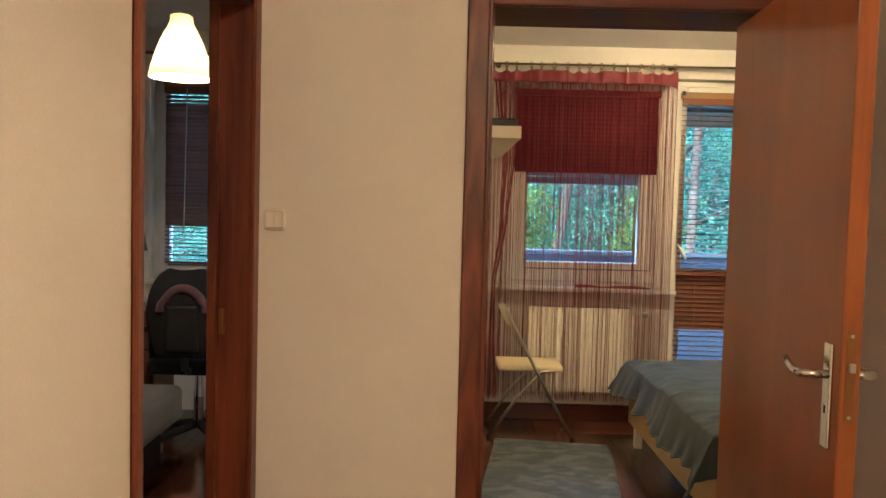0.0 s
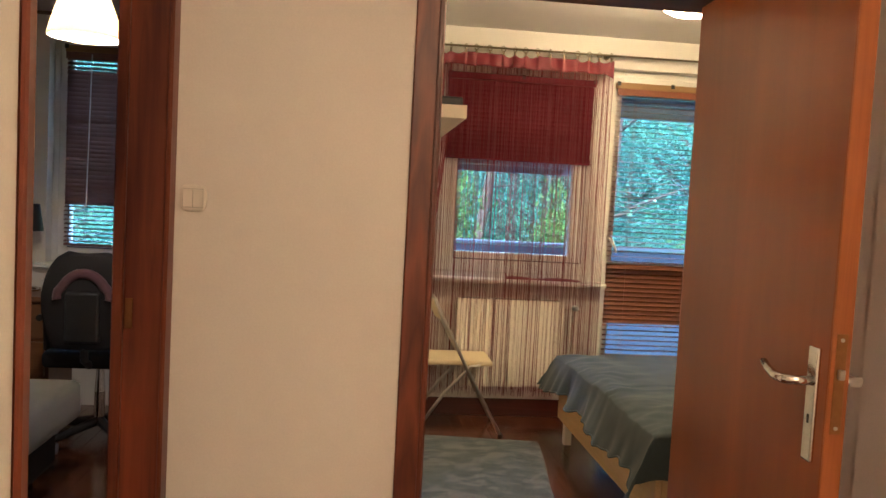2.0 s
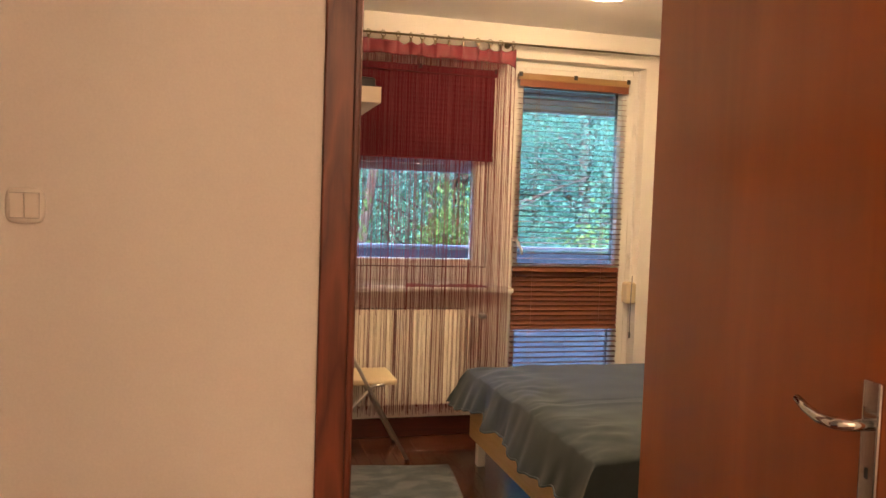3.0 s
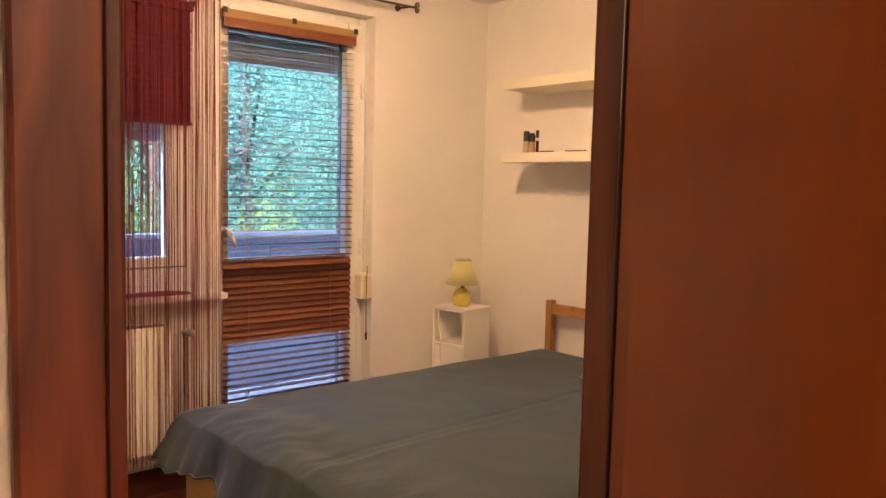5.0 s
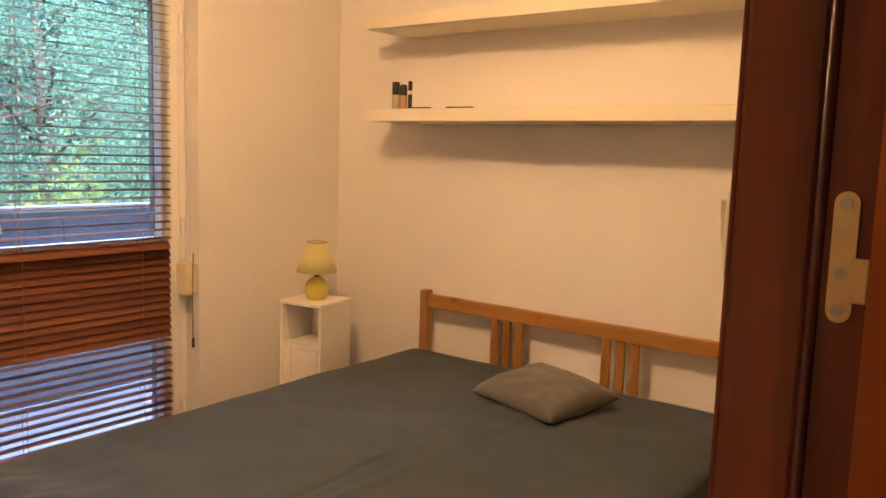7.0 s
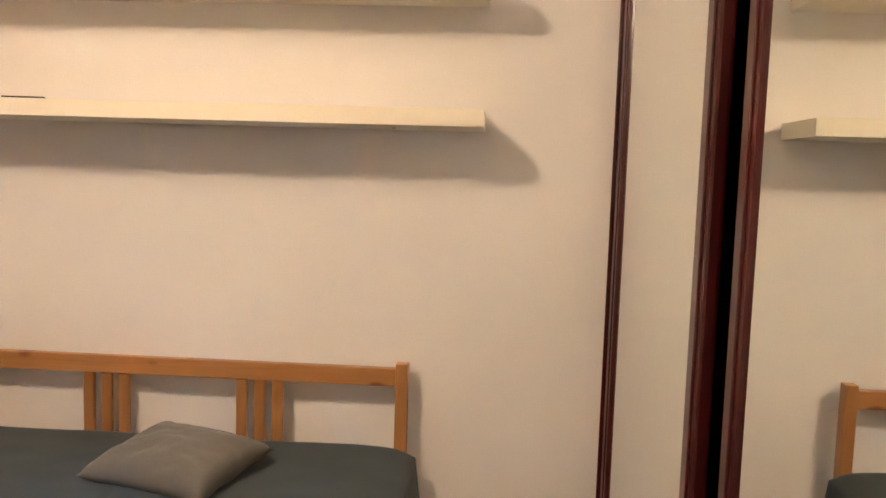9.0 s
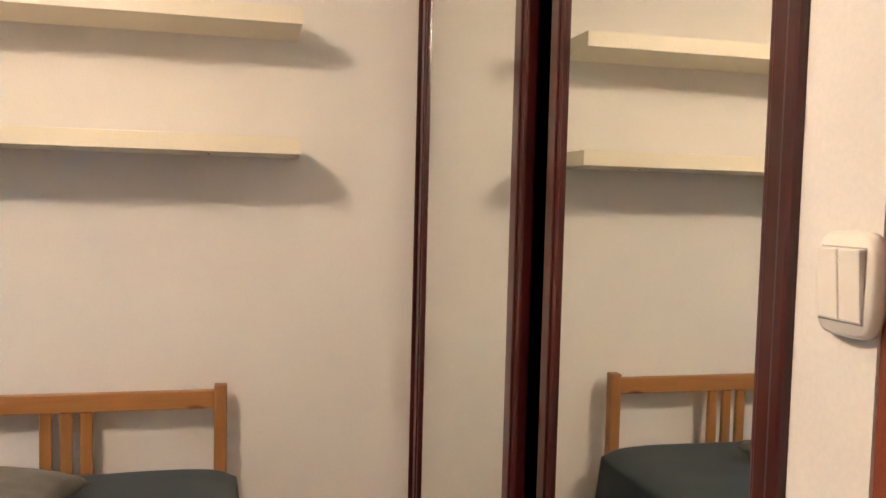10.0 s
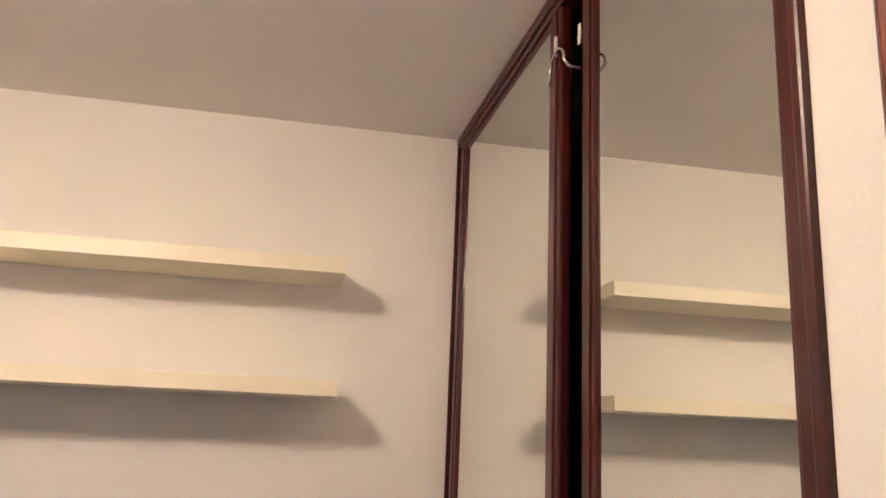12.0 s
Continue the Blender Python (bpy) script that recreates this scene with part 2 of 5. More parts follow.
GLASS = glass("window_glass", (0.90, 0.97, 0.97))
MIRROR = mirror("mirror_glass")
# near-black in place of the shade inside the wardrobe
VOID = plain("shaded_interior", (0.020, 0.014, 0.012), 0.8)
SHUTTER = plain("grey_shutter", (0.25, 0.24, 0.29), 0.5, vary=0.05)
KICK = plain("pale_balcony_panel", (0.095, 0.100, 0.115), 0.6, vary=0.05)
DULL = metal("dull_brown_plate", (0.30, 0.15, 0.06), 0.5)
BALPANEL = plain("balcony_panel", (0.062, 0.068, 0.085), 0.75, vary=0.06, spec=0.2)
CONCRETE = plain("balcony_concrete", (0.15, 0.15, 0.16), 0.8, grain=40, vary=0.1, relief=0.001)
RENDER = plain("house_render", (0.62, 0.60, 0.55), 0.9, grain=60, vary=0.08, relief=0.003)
BARK = plain("bark", (0.038, 0.030, 0.026), 0.95, grain=14, vary=0.45, relief=0.01, spec=0.0)
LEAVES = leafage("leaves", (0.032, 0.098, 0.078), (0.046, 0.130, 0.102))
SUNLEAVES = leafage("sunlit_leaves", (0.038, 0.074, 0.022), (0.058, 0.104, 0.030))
PINEBARK = plain("pine_bark", (0.050, 0.036, 0.030), 0.95, grain=14, vary=0.45, relief=0.01, spec=0.0)
GRASS = plain("lawn", (0.06, 0.11, 0.03), 0.9, grain=20, vary=0.3, relief=0.02)
DOME = glow("lamp_dome_glass", (1.0, 0.715, 0.335), DOME_GLOW)
HALLDOME = glow("hall_dome_glass", (1.0, 0.68, 0.355), HALL_GLOW)
PENDANT, pnt, pbs = nodes_of("pendant_shade")
pbs.inputs["Base Color"].default_value = (0.80, 0.74, 0.60, 1)
ptr, pmx = pnt.nodes.new("ShaderNodeBsdfTranslucent"), pnt.nodes.new("ShaderNodeAddShader")
ptr.inputs[0].default_value = (0.195, 0.178, 0.142, 1)
pnt.links.new(pbs.outputs[0], pmx.inputs[0])
pnt.links.new(ptr.outputs[0], pmx.inputs[1])
pnt.links.new(pmx.outputs[0], pnt.nodes["Material Output"].inputs["Surface"])


# ---- builders ----
random.seed(4)
ORG = {}


def thing(name, origin, label, category, group="", kind=""):
    ob = new(name)
    ob.location = origin
    ob.empty_display_size = 0.1
    ORG[ob.name] = Vector(origin)
    return tagged(ob, label, category, group, kind)


def finish(bm, name, material, smooth=False):
    me = bpy.data.meshes.new(name)
    bmesh.ops.recalc_face_normals(bm, faces=bm.faces[:])
    bm.to_mesh(me)
    bm.free()
    me.materials.append(material)
    if smooth:
        me.polygons.foreach_set("use_smooth", [True] * len(me.polygons))
    return me


def part(name, bm, material, parent, label="", smooth=False):
    """One mesh, given in world metres, under a thing or a part."""
    o = ORG[parent.name]
    bmesh.ops.translate(bm, verts=bm.verts[:], vec=-o)
    ob = new(name, finish(bm, name, material, smooth))
    ob.parent = parent
    ORG[ob.name] = o
    return tagged(ob, label)


def solid(name, bm, material, origin, label, category, kind="", group="", smooth=False):
    """A thing that is one mesh, given in world metres."""
    bmesh.ops.translate(bm, verts=bm.verts[:], vec=-Vector(origin))
    ob = new(name, finish(bm, name, material, smooth))
    ob.location = origin
    ORG[ob.name] = Vector(origin)
    return tagged(ob, label, category, group, kind)


def add_box(bm, lo, hi, bevel=0.0, seg=1, m=None):
    lo, hi = Vector(lo), Vector(hi)
    made = bmesh.ops.create_cube(bm, size=1.0)["verts"]
    c, s = (lo + hi) / 2, hi - lo
    for v in made:
        v.co = Vector((v.co.x * s.x, v.co.y * s.y, v.co.z * s.z)) + c
    if bevel:
        edges = list({e for v in made for e in v.link_edges})
        made = list({v for f in bmesh.ops.bevel(bm, geom=edges, offset=min(bevel, 0.45 * min(s)), segments=seg, affect="EDGES", profile=0.6)["faces"] for v in f.verts} | {v for v in made if v.is_valid})
    if m is not None:
        bmesh.ops.transform(bm, matrix=m, verts=made)
    return made


def box(lo, hi, bevel=0.0, seg=1, m=None):
    bm = bmesh.new()
    add_box(bm, lo, hi, bevel, seg, m)
    return bm


def boxes(*spec, bevel=0.0):
    bm = bmesh.new()
    for lo, hi in spec:
        add_box(bm, lo, hi, bevel)
    return bm


def add_tube(bm, points, r, n=10, cap=True):
    """A round tube along a polyline; r a number or one per point."""
    pts = [Vector(p) for p in points]
    rs = r if isinstance(r, (list, tuple)) else [r] * len(pts)
    rings, side = [], None
    for i, p in enumerate(pts):
        d = (pts[min(i + 1, len(pts) - 1)] - pts[max(i - 1, 0)]).normalized()
        if side is None:
            side = d.orthogonal().normalized()
        side = (side - d * side.dot(d)).normalized()
        up = d.cross(side)
        rings.append([bm.verts.new(p + (side * math.cos(a) + up * math.sin(a)) * rs[i]) for a in (2 * math.pi * k / n for k in range(n))])
    for a, b in zip(rings, rings[1:]):
        for k in range(n):
            bm.faces.new((a[k], a[(k + 1) % n], b[(k + 1) % n], b[k]))
    if cap:
        bm.faces.new(rings[0][::-1])
        bm.faces.new(rings[-1])


def tube(points, r, n=10, cap=True):
    bm = bmesh.new()
    add_tube(bm, points, r, n, cap)
    return bm


def lathe(profile, centre, n=32, close=True):
    """A turned body from (radius, height) pairs."""
    bm = bmesh.new()
    c = Vector(centre)
    rings = []
    for r, z in profile:
        if r < 1e-4:
            rings.append([bm.verts.new(c + Vector((0, 0, z)))])
        else:
            rings.append([bm.verts.new(c + Vector((r * math.cos(a), r * math.sin(a), z))) for a in (2 * math.pi * k / n for k in range(n))])
    for a, b in zip(rings, rings[1:]):
        for k in range(n):
            q = [a[k % len(a)], a[(k + 1) % len(a)], b[(k + 1) % len(b)], b[k % len(b)]]
            q = [v for i, v in enumerate(q) if v not in q[:i]]
            if len(q) > 2:
                bm.faces.new(q)
    return bm


def sheet(f, nu, nv):
    """A grid surface from f(u, v), u and v from 0 to 1."""
    bm = bmesh.new()
    g = [[bm.verts.new(f(i / nu, j / nv)) for j in range(nv + 1)] for i in range(nu + 1)]
    for i in range(nu):
        for j in range(nv):
            bm.faces.new((g[i][j], g[i + 1][j], g[i + 1][j + 1], g[i][j + 1]))
    return bm


def thick(ob, t, offset=-1):
    s = ob.modifiers.new("thickness", "SOLIDIFY")
    s.thickness, s.offset = t, offset
    return ob


def round_edges(ob, w=0.003, seg=2):
    b = ob.modifiers.new("edges", "BEVEL")
    b.width, b.segments, b.limit_method = w, seg, "ANGLE"
    return ob


def structure(name, bm, material, label, category):
    return solid(name, bm, material, (0, 0, 0), label, category, "structure")


# ---- plan, in metres ----
XE, XW, YN, YB, YH, ZC = 3.250, -0.02, 5.44, 2.705, 2.523, 2.590   # bedroom east, west, north, its door wall, hall wall, ceiling
XH = -0.610                                                       # hall's west wall
XHE = 1.13                                                        # hall's east wall
YS = -1.6                                                         # hall's far end behind the walk
OX, OE = -2.75, -0.14                                             # office west and east
DL, DR, DT = 0.109, 0.944, 2.056                                   # bedroom doorway
YO = 5.74                                                         # outer face of the window wall

# ---- structure ----
structure("floor", box((OX - 0.1, YS - 0.1, -0.12), (XE + 0.1, YO, -0.004)), PARQUET, "dark reddish polished parquet floor through the flat", "floor")
structure("ceiling", box((OX - 0.1, YS - 0.1, ZC), (XE + 0.1, YO, ZC + 0.15)), CEIL, "matt white painted ceiling of the flat", "ceiling")
structure("wall_north", boxes(
    ((OX - 0.1, YN, 0), (-2.05, YO, ZC)), ((-2.05, YN, 0), (-0.95, YO, 0.90)), ((-2.05, YN, 2.36), (-0.95, YO, ZC)),
    ((-0.95, YN, 0), (0.345, YO, ZC)), ((0.345, YN, 0), (1.505, YO, 0.889)), ((0.345, YN, 2.345), (2.417, YO, ZC)),
    ((2.417, YN, 0), (XE + 0.1, YO, ZC))), PAINT, "cream painted window wall with a balcony doorway", "wall")
structure("wall_east", box((XE, YB - 0.75, 0), (XE + 0.1, YN, ZC)), PAINT, "cream painted wall behind the bed", "wall")
structure("wall_west", box((OE, YB, 0), (XW, YN, ZC)), PAINT, "cream painted wall between bedroom and study", "wall")
structure("wall_door", boxes(
    ((XH - 0.1, YH, 0), (DL - 0.02, YB, ZC)), ((DL - 0.02, YH, DT + 0.02), (1.013, YB, ZC)), ((1.013, YH, 0), (1.210, YB, ZC)), ((1.020, YB, 0), (1.108, 2.777, ZC)), ((DL - 0.02, YB, DT + 0.065), (1.020, 2.777, ZC))),
    PAINT, "cream painted wall with the bedroom doorway", "wall")
structure("wall_wardrobe", boxes(((1.13, 2.03, 0), (XE + 0.1, 2.09, ZC)), ((1.135, 2.09, 0), (1.205, YH, ZC))), PAINT, "plain back wall of the wardrobe recess", "wall")
structure("wall_hall_west", boxes(
    ((XH - 0.1, YS, 0), (XH, 1.553, ZC)), ((XH - 0.1, 1.553, 2.05), (XH, 2.462, ZC)), ((XH - 0.1, 2.462, 0), (XH, YH, ZC))),
    PAINT, "cream painted hall wall with the study doorway", "wall")
structure("wall_hall_east", box((XHE, YS, 0), (XHE + 0.1, 2.03, ZC)), PAINT, "cream painted hall wall beside the open door", "wall")
structure("wall_hall_south", box((XH - 0.1, YS - 0.1, 0), (XHE + 0.1, YS, ZC)), PAINT, "plain end wall of the hall", "wall")
structure("wall_study_west", box((OX - 0.1, 0.6, 0), (OX, YN, ZC)), PAINT, "plain painted study wall", "wall")
structure("wall_study_south", box((OX - 0.1, 0.5, 0), (XH - 0.1, 0.6, ZC)), PAINT, "plain painted end wall of the study", "wall")
# the ceiling sinks a little towards the window wall
sunk = box((XW, 4.5, ZC - 0.047), (XE, YN, ZC - 0.0005))
for v in sunk.verts:
    if v.co.y < 5 and v.co.z < ZC - 0.01:
        v.co.z = ZC - 0.001
structure("ceiling_slope", sunk, CEIL, "matt white ceiling sinking slightly towards the window", "ceiling")
structure("baseboard", boxes(
    ((XW, YN - 0.018, 0), (1.505, YN, 0.115)), ((2.417, YN - 0.018, 0), (XE, YN, 0.115)), ((XE - 0.018, YB + 0.1, 0), (XE, YN - 0.018, 0.115)),
    ((XW, YB + 0.002, 0), (XW + 0.018, YN - 0.018, 0.115)), bevel=0.004), SKIRT, "dark red-brown wooden skirting board", "skirting")

def capsule(x0, x1, y0, y1, z0, z1):
    """A thin upright plate with round ends, lying across x."""
    bm = bmesh.new()
    c, q = (y0 + y1) / 2, (y1 - y0) / 2
    line = [(c + q * math.cos(a), z1 - q + q * math.sin(a)) for a in (math.pi * k / 8 for k in range(9))]
    line += [(c - q * math.cos(a), z0 + q - q * math.sin(a)) for a in (math.pi * k / 8 for k in range(9))]
    a, b = [bm.verts.new((x0, *p)) for p in line], [bm.verts.new((x1, *p)) for p in line]
    bm.faces.new(a)
    bm.faces.new(b[::-1])
    for k in range(len(a)):
        bm.faces.new((a[k], a[k - 1], b[k - 1], b[k]))
    return bm


# bedroom door frame
door_frame = thing("door_1", (DL, YH, 0), "dark mahogany door frame with moulded casing and rebated lining", "door frame", kind="structure")
CW = 0.08


def mitred(corners, y0, y1):
    """A flat board with slanting ends: corners are (x, z), front at y0."""
    bm = bmesh.new()
    f, k = [bm.verts.new((x, y0, z)) for x, z in corners], [bm.verts.new((x, y1, z)) for x, z in corners]
    bm.faces.new(f)
    bm.faces.new(k[::-1])
    for i in range(len(f)):
        bm.faces.new((f[i - 1], f[i], k[i], k[i - 1]))
    return bm


for name, material, corners in (
        ("casing", FLAME, ((DL - CW, 0), (DL, 0), (DL, DT - 0.001), (DL - CW, DT + CW - 0.001))),
        ("casing", MAHOG, ((DR, 0), (DR + CW, 0), (DR + CW, DT + CW - 0.001), (DR, DT - 0.001))),
        ("head_casing", MAHOG_X, ((DL, DT), (DR, DT), (DR + CW, DT + CW), (DL - CW, DT + CW)))):
    round_edges(part(name, mitred(corners, YH - 0.016, YH), material, door_frame), 0.004, 2)
part("bead", box((DL - 0.017, YH - 0.024, 0), (DL - 0.003, YH - 0.015, DT + 0.015), 0.004, 2), MAHOG, door_frame)
part("bead", box((DR + 0.003, YH - 0.024, 0), (DR + 0.017, YH - 0.015, DT + 0.015), 0.004, 2), MAHOG, door_frame)
part("bead", box((DL - 0.003, YH - 0.024, DT + 0.003), (DR + 0.003, YH - 0.015, DT + 0.015), 0.004, 2), MAHOG_X, door_frame)
part("lining", box((DL - 0.018, YH + 0.002, 0), (DL + 0.003, 2.674, DT)), MAHOG, door_frame)
part("lining", box((DR, YH + 0.002, 0), (1.012, 2.674, DT)), LEAF, door_frame)
part("rebate", box((0.9905, 2.6742, 0), (1.012, 2.712, DT)), MAHOG, door_frame)
part("stop", box((0.992, 2.719, 0), (1.0185, 2.7765, DT + 0.045), 0.004, 2), MAHOG, door_frame)
part("stop_lip", box((0.992, 2.7755, 0), (1.010, 2.780, DT + 0.045), 0.002, 2), MAHOG, door_frame)
part("stop", box((DL - 0.040, 2.706, 0), (DL - 0.004, 2.779, DT + 0.045), 0.006, 2), MAHOG, door_frame)
part("seal", tube([(0.9925, 2.715, 0.01), (0.9925, 2.715, DT)], 0.005, 8), REDFRAME, door_frame, "dark red rubber seal", True)
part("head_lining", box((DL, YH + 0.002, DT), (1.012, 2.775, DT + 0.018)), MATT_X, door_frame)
plate = part("strike_plate", capsule(0.988, 0.9915, 2.6895, 2.7060, 1.337, 1.430), BRASS, door_frame, "pale zinc strike plate with three screws")
part("lip", box((0.986, 2.680, 1.352), (0.9900, 2.6915, 1.384), 0.001), BRASS, plate)
for z in (1.346, 1.372, 1.421):
    part("screw", tube([(0.9865, 2.6985, z), (0.9890, 2.6985, z)], 0.0042, 12), STEEL, plate)

# open door leaf
leaf_pose = pose(0.879, 2.604, 0, 0, 0, -3.2)
LW, LT = 0.845, 0.042


def on_leaf(bm):
    bmesh.ops.transform(bm, matrix=leaf_pose, verts=bm.verts[:])
    return bm


leaf_door = thing("door_leaf", (0.879, 2.604, 0.008), "brown veneered interior door standing wide open", "door")
part("panel", on_leaf(box((0, -LW, 0.008), (LT, 0, 2.03), 0.003, 2)), LEAF, leaf_door)
part("edge_strip", on_leaf(box((0.001, -LW - 0.003, 0.010), (LT - 0.001, -LW + 0.001, 2.028), 0.001)), wood("edge_veneer", (0.38, 0.115, 0.022), (0.28, 0.075, 0.013), 2, 0.35), leaf_door, "orange-brown veneered edge")
lockp = part("lock_plate", on_leaf(box((0.010, -LW - 0.0045, 1.00), (0.032, -LW - 0.0025, 1.20), 0.0006)), DULL, leaf_door, "zinc lock face plate")
part("latch_bolt", on_leaf(box((0.015, -LW - 0.014, 1.11), (0.028, -LW - 0.004, 1.13), 0.002)), STEEL, lockp)
for z in (1.012, 1.188):
    part("screw", on_leaf(tube([(0.021, -LW - 0.006, z), (0.021, -LW - 0.004, z)], 0.004, 10)), STEEL, lockp)
for sgn, x0 in ((-1, 0.0), (1, LT)):
    h = part("handle_plate", on_leaf(box((x0 - 0.009 if sgn < 0 else x0, -LW + 0.028, 0.93), (x0 if sgn < 0 else x0 + 0.009, -LW + 0.066, 1.165), 0.004, 2)), CHROME, leaf_door, "chrome lever handle on a long plate")
    y0 = -LW + 0.047
    part("lever", on_leaf(tube([(x0, y0, 1.095), (x0 + sgn * 0.05, y0, 1.095), (x0 + sgn * 0.058, y0 + 0.015, 1.094), (x0 + sgn * 0.058, y0 + 0.055, 1.092), (x0 + sgn * 0.056, y0 + 0.09, 1.099), (x0 + sgn * 0.054, y0 + 0.118, 1.110)], [0.010, 0.010, 0.0105, 0.0095, 0.0085, 0.007], 12)), CHROME, h, "", True)
    part("keyhole", on_leaf(box((x0 - 0.0100 if sgn < 0 else x0 + 0.0085, y0 - 0.003, 1.008), (x0 - 0.0085 if sgn < 0 else x0 + 0.010, y0 + 0.003, 1.026))), BLACK, h)
for z in (0.25, 1.02, 1.78):
    part("hinge", on_leaf(tube([(LT + 0.008, 0.004, z - 0.035), (LT + 0.008, 0.004, z + 0.035)], 0.008, 12)), STEEL, leaf_door)

# study door frame
study_frame = thing("door_2", (XH, 1.553, 0), "dark mahogany frame of the study doorway", "door frame", kind="structure")
part("casing", box((XH, 1.553, 0), (XH + 0.014, 1.585, 2.10), 0.004), MAHOG, study_frame)
part("casing", box((XH, 2.430, 0), (XH + 0.014, 2.498, 2.10), 0.004), MAHOG, study_frame)
part("head_casing", box((XH, 1.585, 2.03), (XH + 0.013, 2.430, 2.10), 0.004), MAHOG, study_frame)
part("lining", box((XH - 0.102, 2.444, 0), (XH - 0.001, 2.461, 2.04)), MAHOG, study_frame)
part("lining", box((XH - 0.102, 1.554, 0), (XH - 0.001, 1.578, 2.04)), MAHOG, study_frame)
part("head_lining", box((XH - 0.102, 1.578, 2.025), (XH - 0.001, 2.444, 2.045)), MAHOG, study_frame)
part("stop", box((XH - 0.125, 2.427, 0), (XH - 0.096, 2.4445, 2.04), 0.004), MAHOG, study_frame)
sp = part("strike_plate", box((XH - 0.094, 2.4415, 1.04), (XH - 0.074, 2.4445, 1.12), 0.001), DULL, study_frame, "dull brass strike plate")


def light_switch(origin, label, face, w=0.040, h=0.041):
    """A double rocker switch with bowed sides, on a wall that faces along -y or +y."""
    x, y, z = origin
    t = thing("light_switch", origin, label, "light switch")
    s = -1 if face < 0 else 1
    bm = bmesh.new()
    rings = []
    for grow, d in ((1.0, 0.0), (1.0, 0.005), (0.97, 0.010), (0.90, 0.013)):
        line = []
        for k in range(40):
            a = 2 * math.pi * k / 40
            c, q = math.cos(a), math.sin(a)
            u = math.copysign(abs(c) ** 0.32, c)
            v = math.copysign(abs(q) ** 0.32, q)
            line.append(bm.verts.new((x + grow * w * u * (1 - 0.13 * v * v), y + s * d, z + grow * h * v * (1 - 0.04 * u * u))))
        rings.append(line)
    for p, q in zip(rings, rings[1:]):
        for k in range(40):
            bm.faces.new((p[k - 1], p[k], q[k], q[k - 1]))
    bm.faces.new(rings[-1])
    bm.faces.new(rings[0][::-1])
    part("plate", bm, SWITCH, t, "", True)
    span = lambda d0, d1: sorted((y + s * d0, y + s * d1))
    y0, y1 = span(0.0115, 0.0136)
    part("gap", box((x - 0.74 * w, y0, z - 0.71 * h), (x + 0.74 * w, y1, z + 0.71 * h), 0.0006), SEAM, t)
    y0, y1 = span(0.012, 0.0175)
    for x0, x1 in ((x - 0.71 * w, x - 0.0006), (x + 0.0006, x + 0.71 * w)):
        bm = box((x0, y0, z - 0.68 * h), (x1, y1, z + 0.68 * h), 0.0018, 2)
        for v in bm.verts:
            if s * (v.co.y - y) > 0.014:
                v.co.y += s * 0.003 * (v.co.z - z) / h
        part("rocker", bm, SWITCH, t)
    return t


light_switch((-0.553, YH, 1.390), "cream double rocker light switch on the hall wall", -1, 0.037, 0.036)
light_switch((1.046, 2.777, 1.389), "white double rocker light switch beside the wardrobe", 1, 0.034, 0.043)

# ---- wardrobe with mirror doors ----
ward = thing("wardrobe", (2.24, 2.4, 0), "built-in wardrobe with dark red framed sliding mirror doors", "wardrobe")
# inner panels carry the recess's shade as their colour
part("side_panel", box((1.206, 2.10, 0.0), (1.216, YH - 0.001, ZC - 0.002)), VOID, ward, "wardrobe interior, blackened to stand for its shade")
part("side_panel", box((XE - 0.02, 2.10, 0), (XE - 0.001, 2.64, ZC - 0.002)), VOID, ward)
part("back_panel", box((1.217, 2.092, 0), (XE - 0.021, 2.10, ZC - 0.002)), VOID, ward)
part("side_frame", box((XE - 0.010, 2.645, 0.0), (XE - 0.001, 2.704, ZC - 0.03), 0.004, 2), REDFRAME, ward)
part("side_frame", box((1.2105, 2.62, 0.0), (1.234, 2.716, ZC - 0.03), 0.006, 2), REDFRAME, ward)
part("top_rail", boxes(((1.2105, 2.64, ZC - 0.034), (XE - 0.001, 2.706, ZC - 0.001)), ((1.236, 2.59, ZC - 0.050), (XE - 0.018, 2.696, ZC - 0.030)), bevel=0.006), REDFRAME_X, ward)
part("bottom_track", box((1.236, 2.59, 0.0), (XE - 0.018, 2.70, 0.045), 0.004), REDFRAME_X, ward)


def mirror_door(x0, x1, ym, wl, wr):
    d = part("mirror_door", box((x0 + wl, ym - 0.010, 0.075), (x1 - wr, ym, ZC - 0.065)), MIRROR, ward, "tall mirror panel")
    for a, b in ((x0, x0 + wl), (x1 - wr, x1)):
        if b - a < 0.01:
            continue
        bm = bmesh.new()
        add_box(bm, (a, ym - 0.022, 0.046), (b, ym + 0.008, ZC - 0.052), 0.007, 2)
        add_box(bm, (a + 0.25 * (b - a), ym + 0.006, 0.05), (b - 0.25 * (b - a), ym + 0.013, ZC - 0.058), 0.004, 2)
        part("stile", bm, REDFRAME, d)
    part("rail", box((x0 + wl, ym - 0.02, 0.046), (x1 - wr, ym + 0.005, 0.076), 0.004), REDFRAME_X, d)
    part("rail", box((x0 + wl, ym - 0.02, ZC - 0.072), (x1 - wr, ym + 0.005, ZC - 0.052), 0.004), REDFRAME_X, d)
    return d


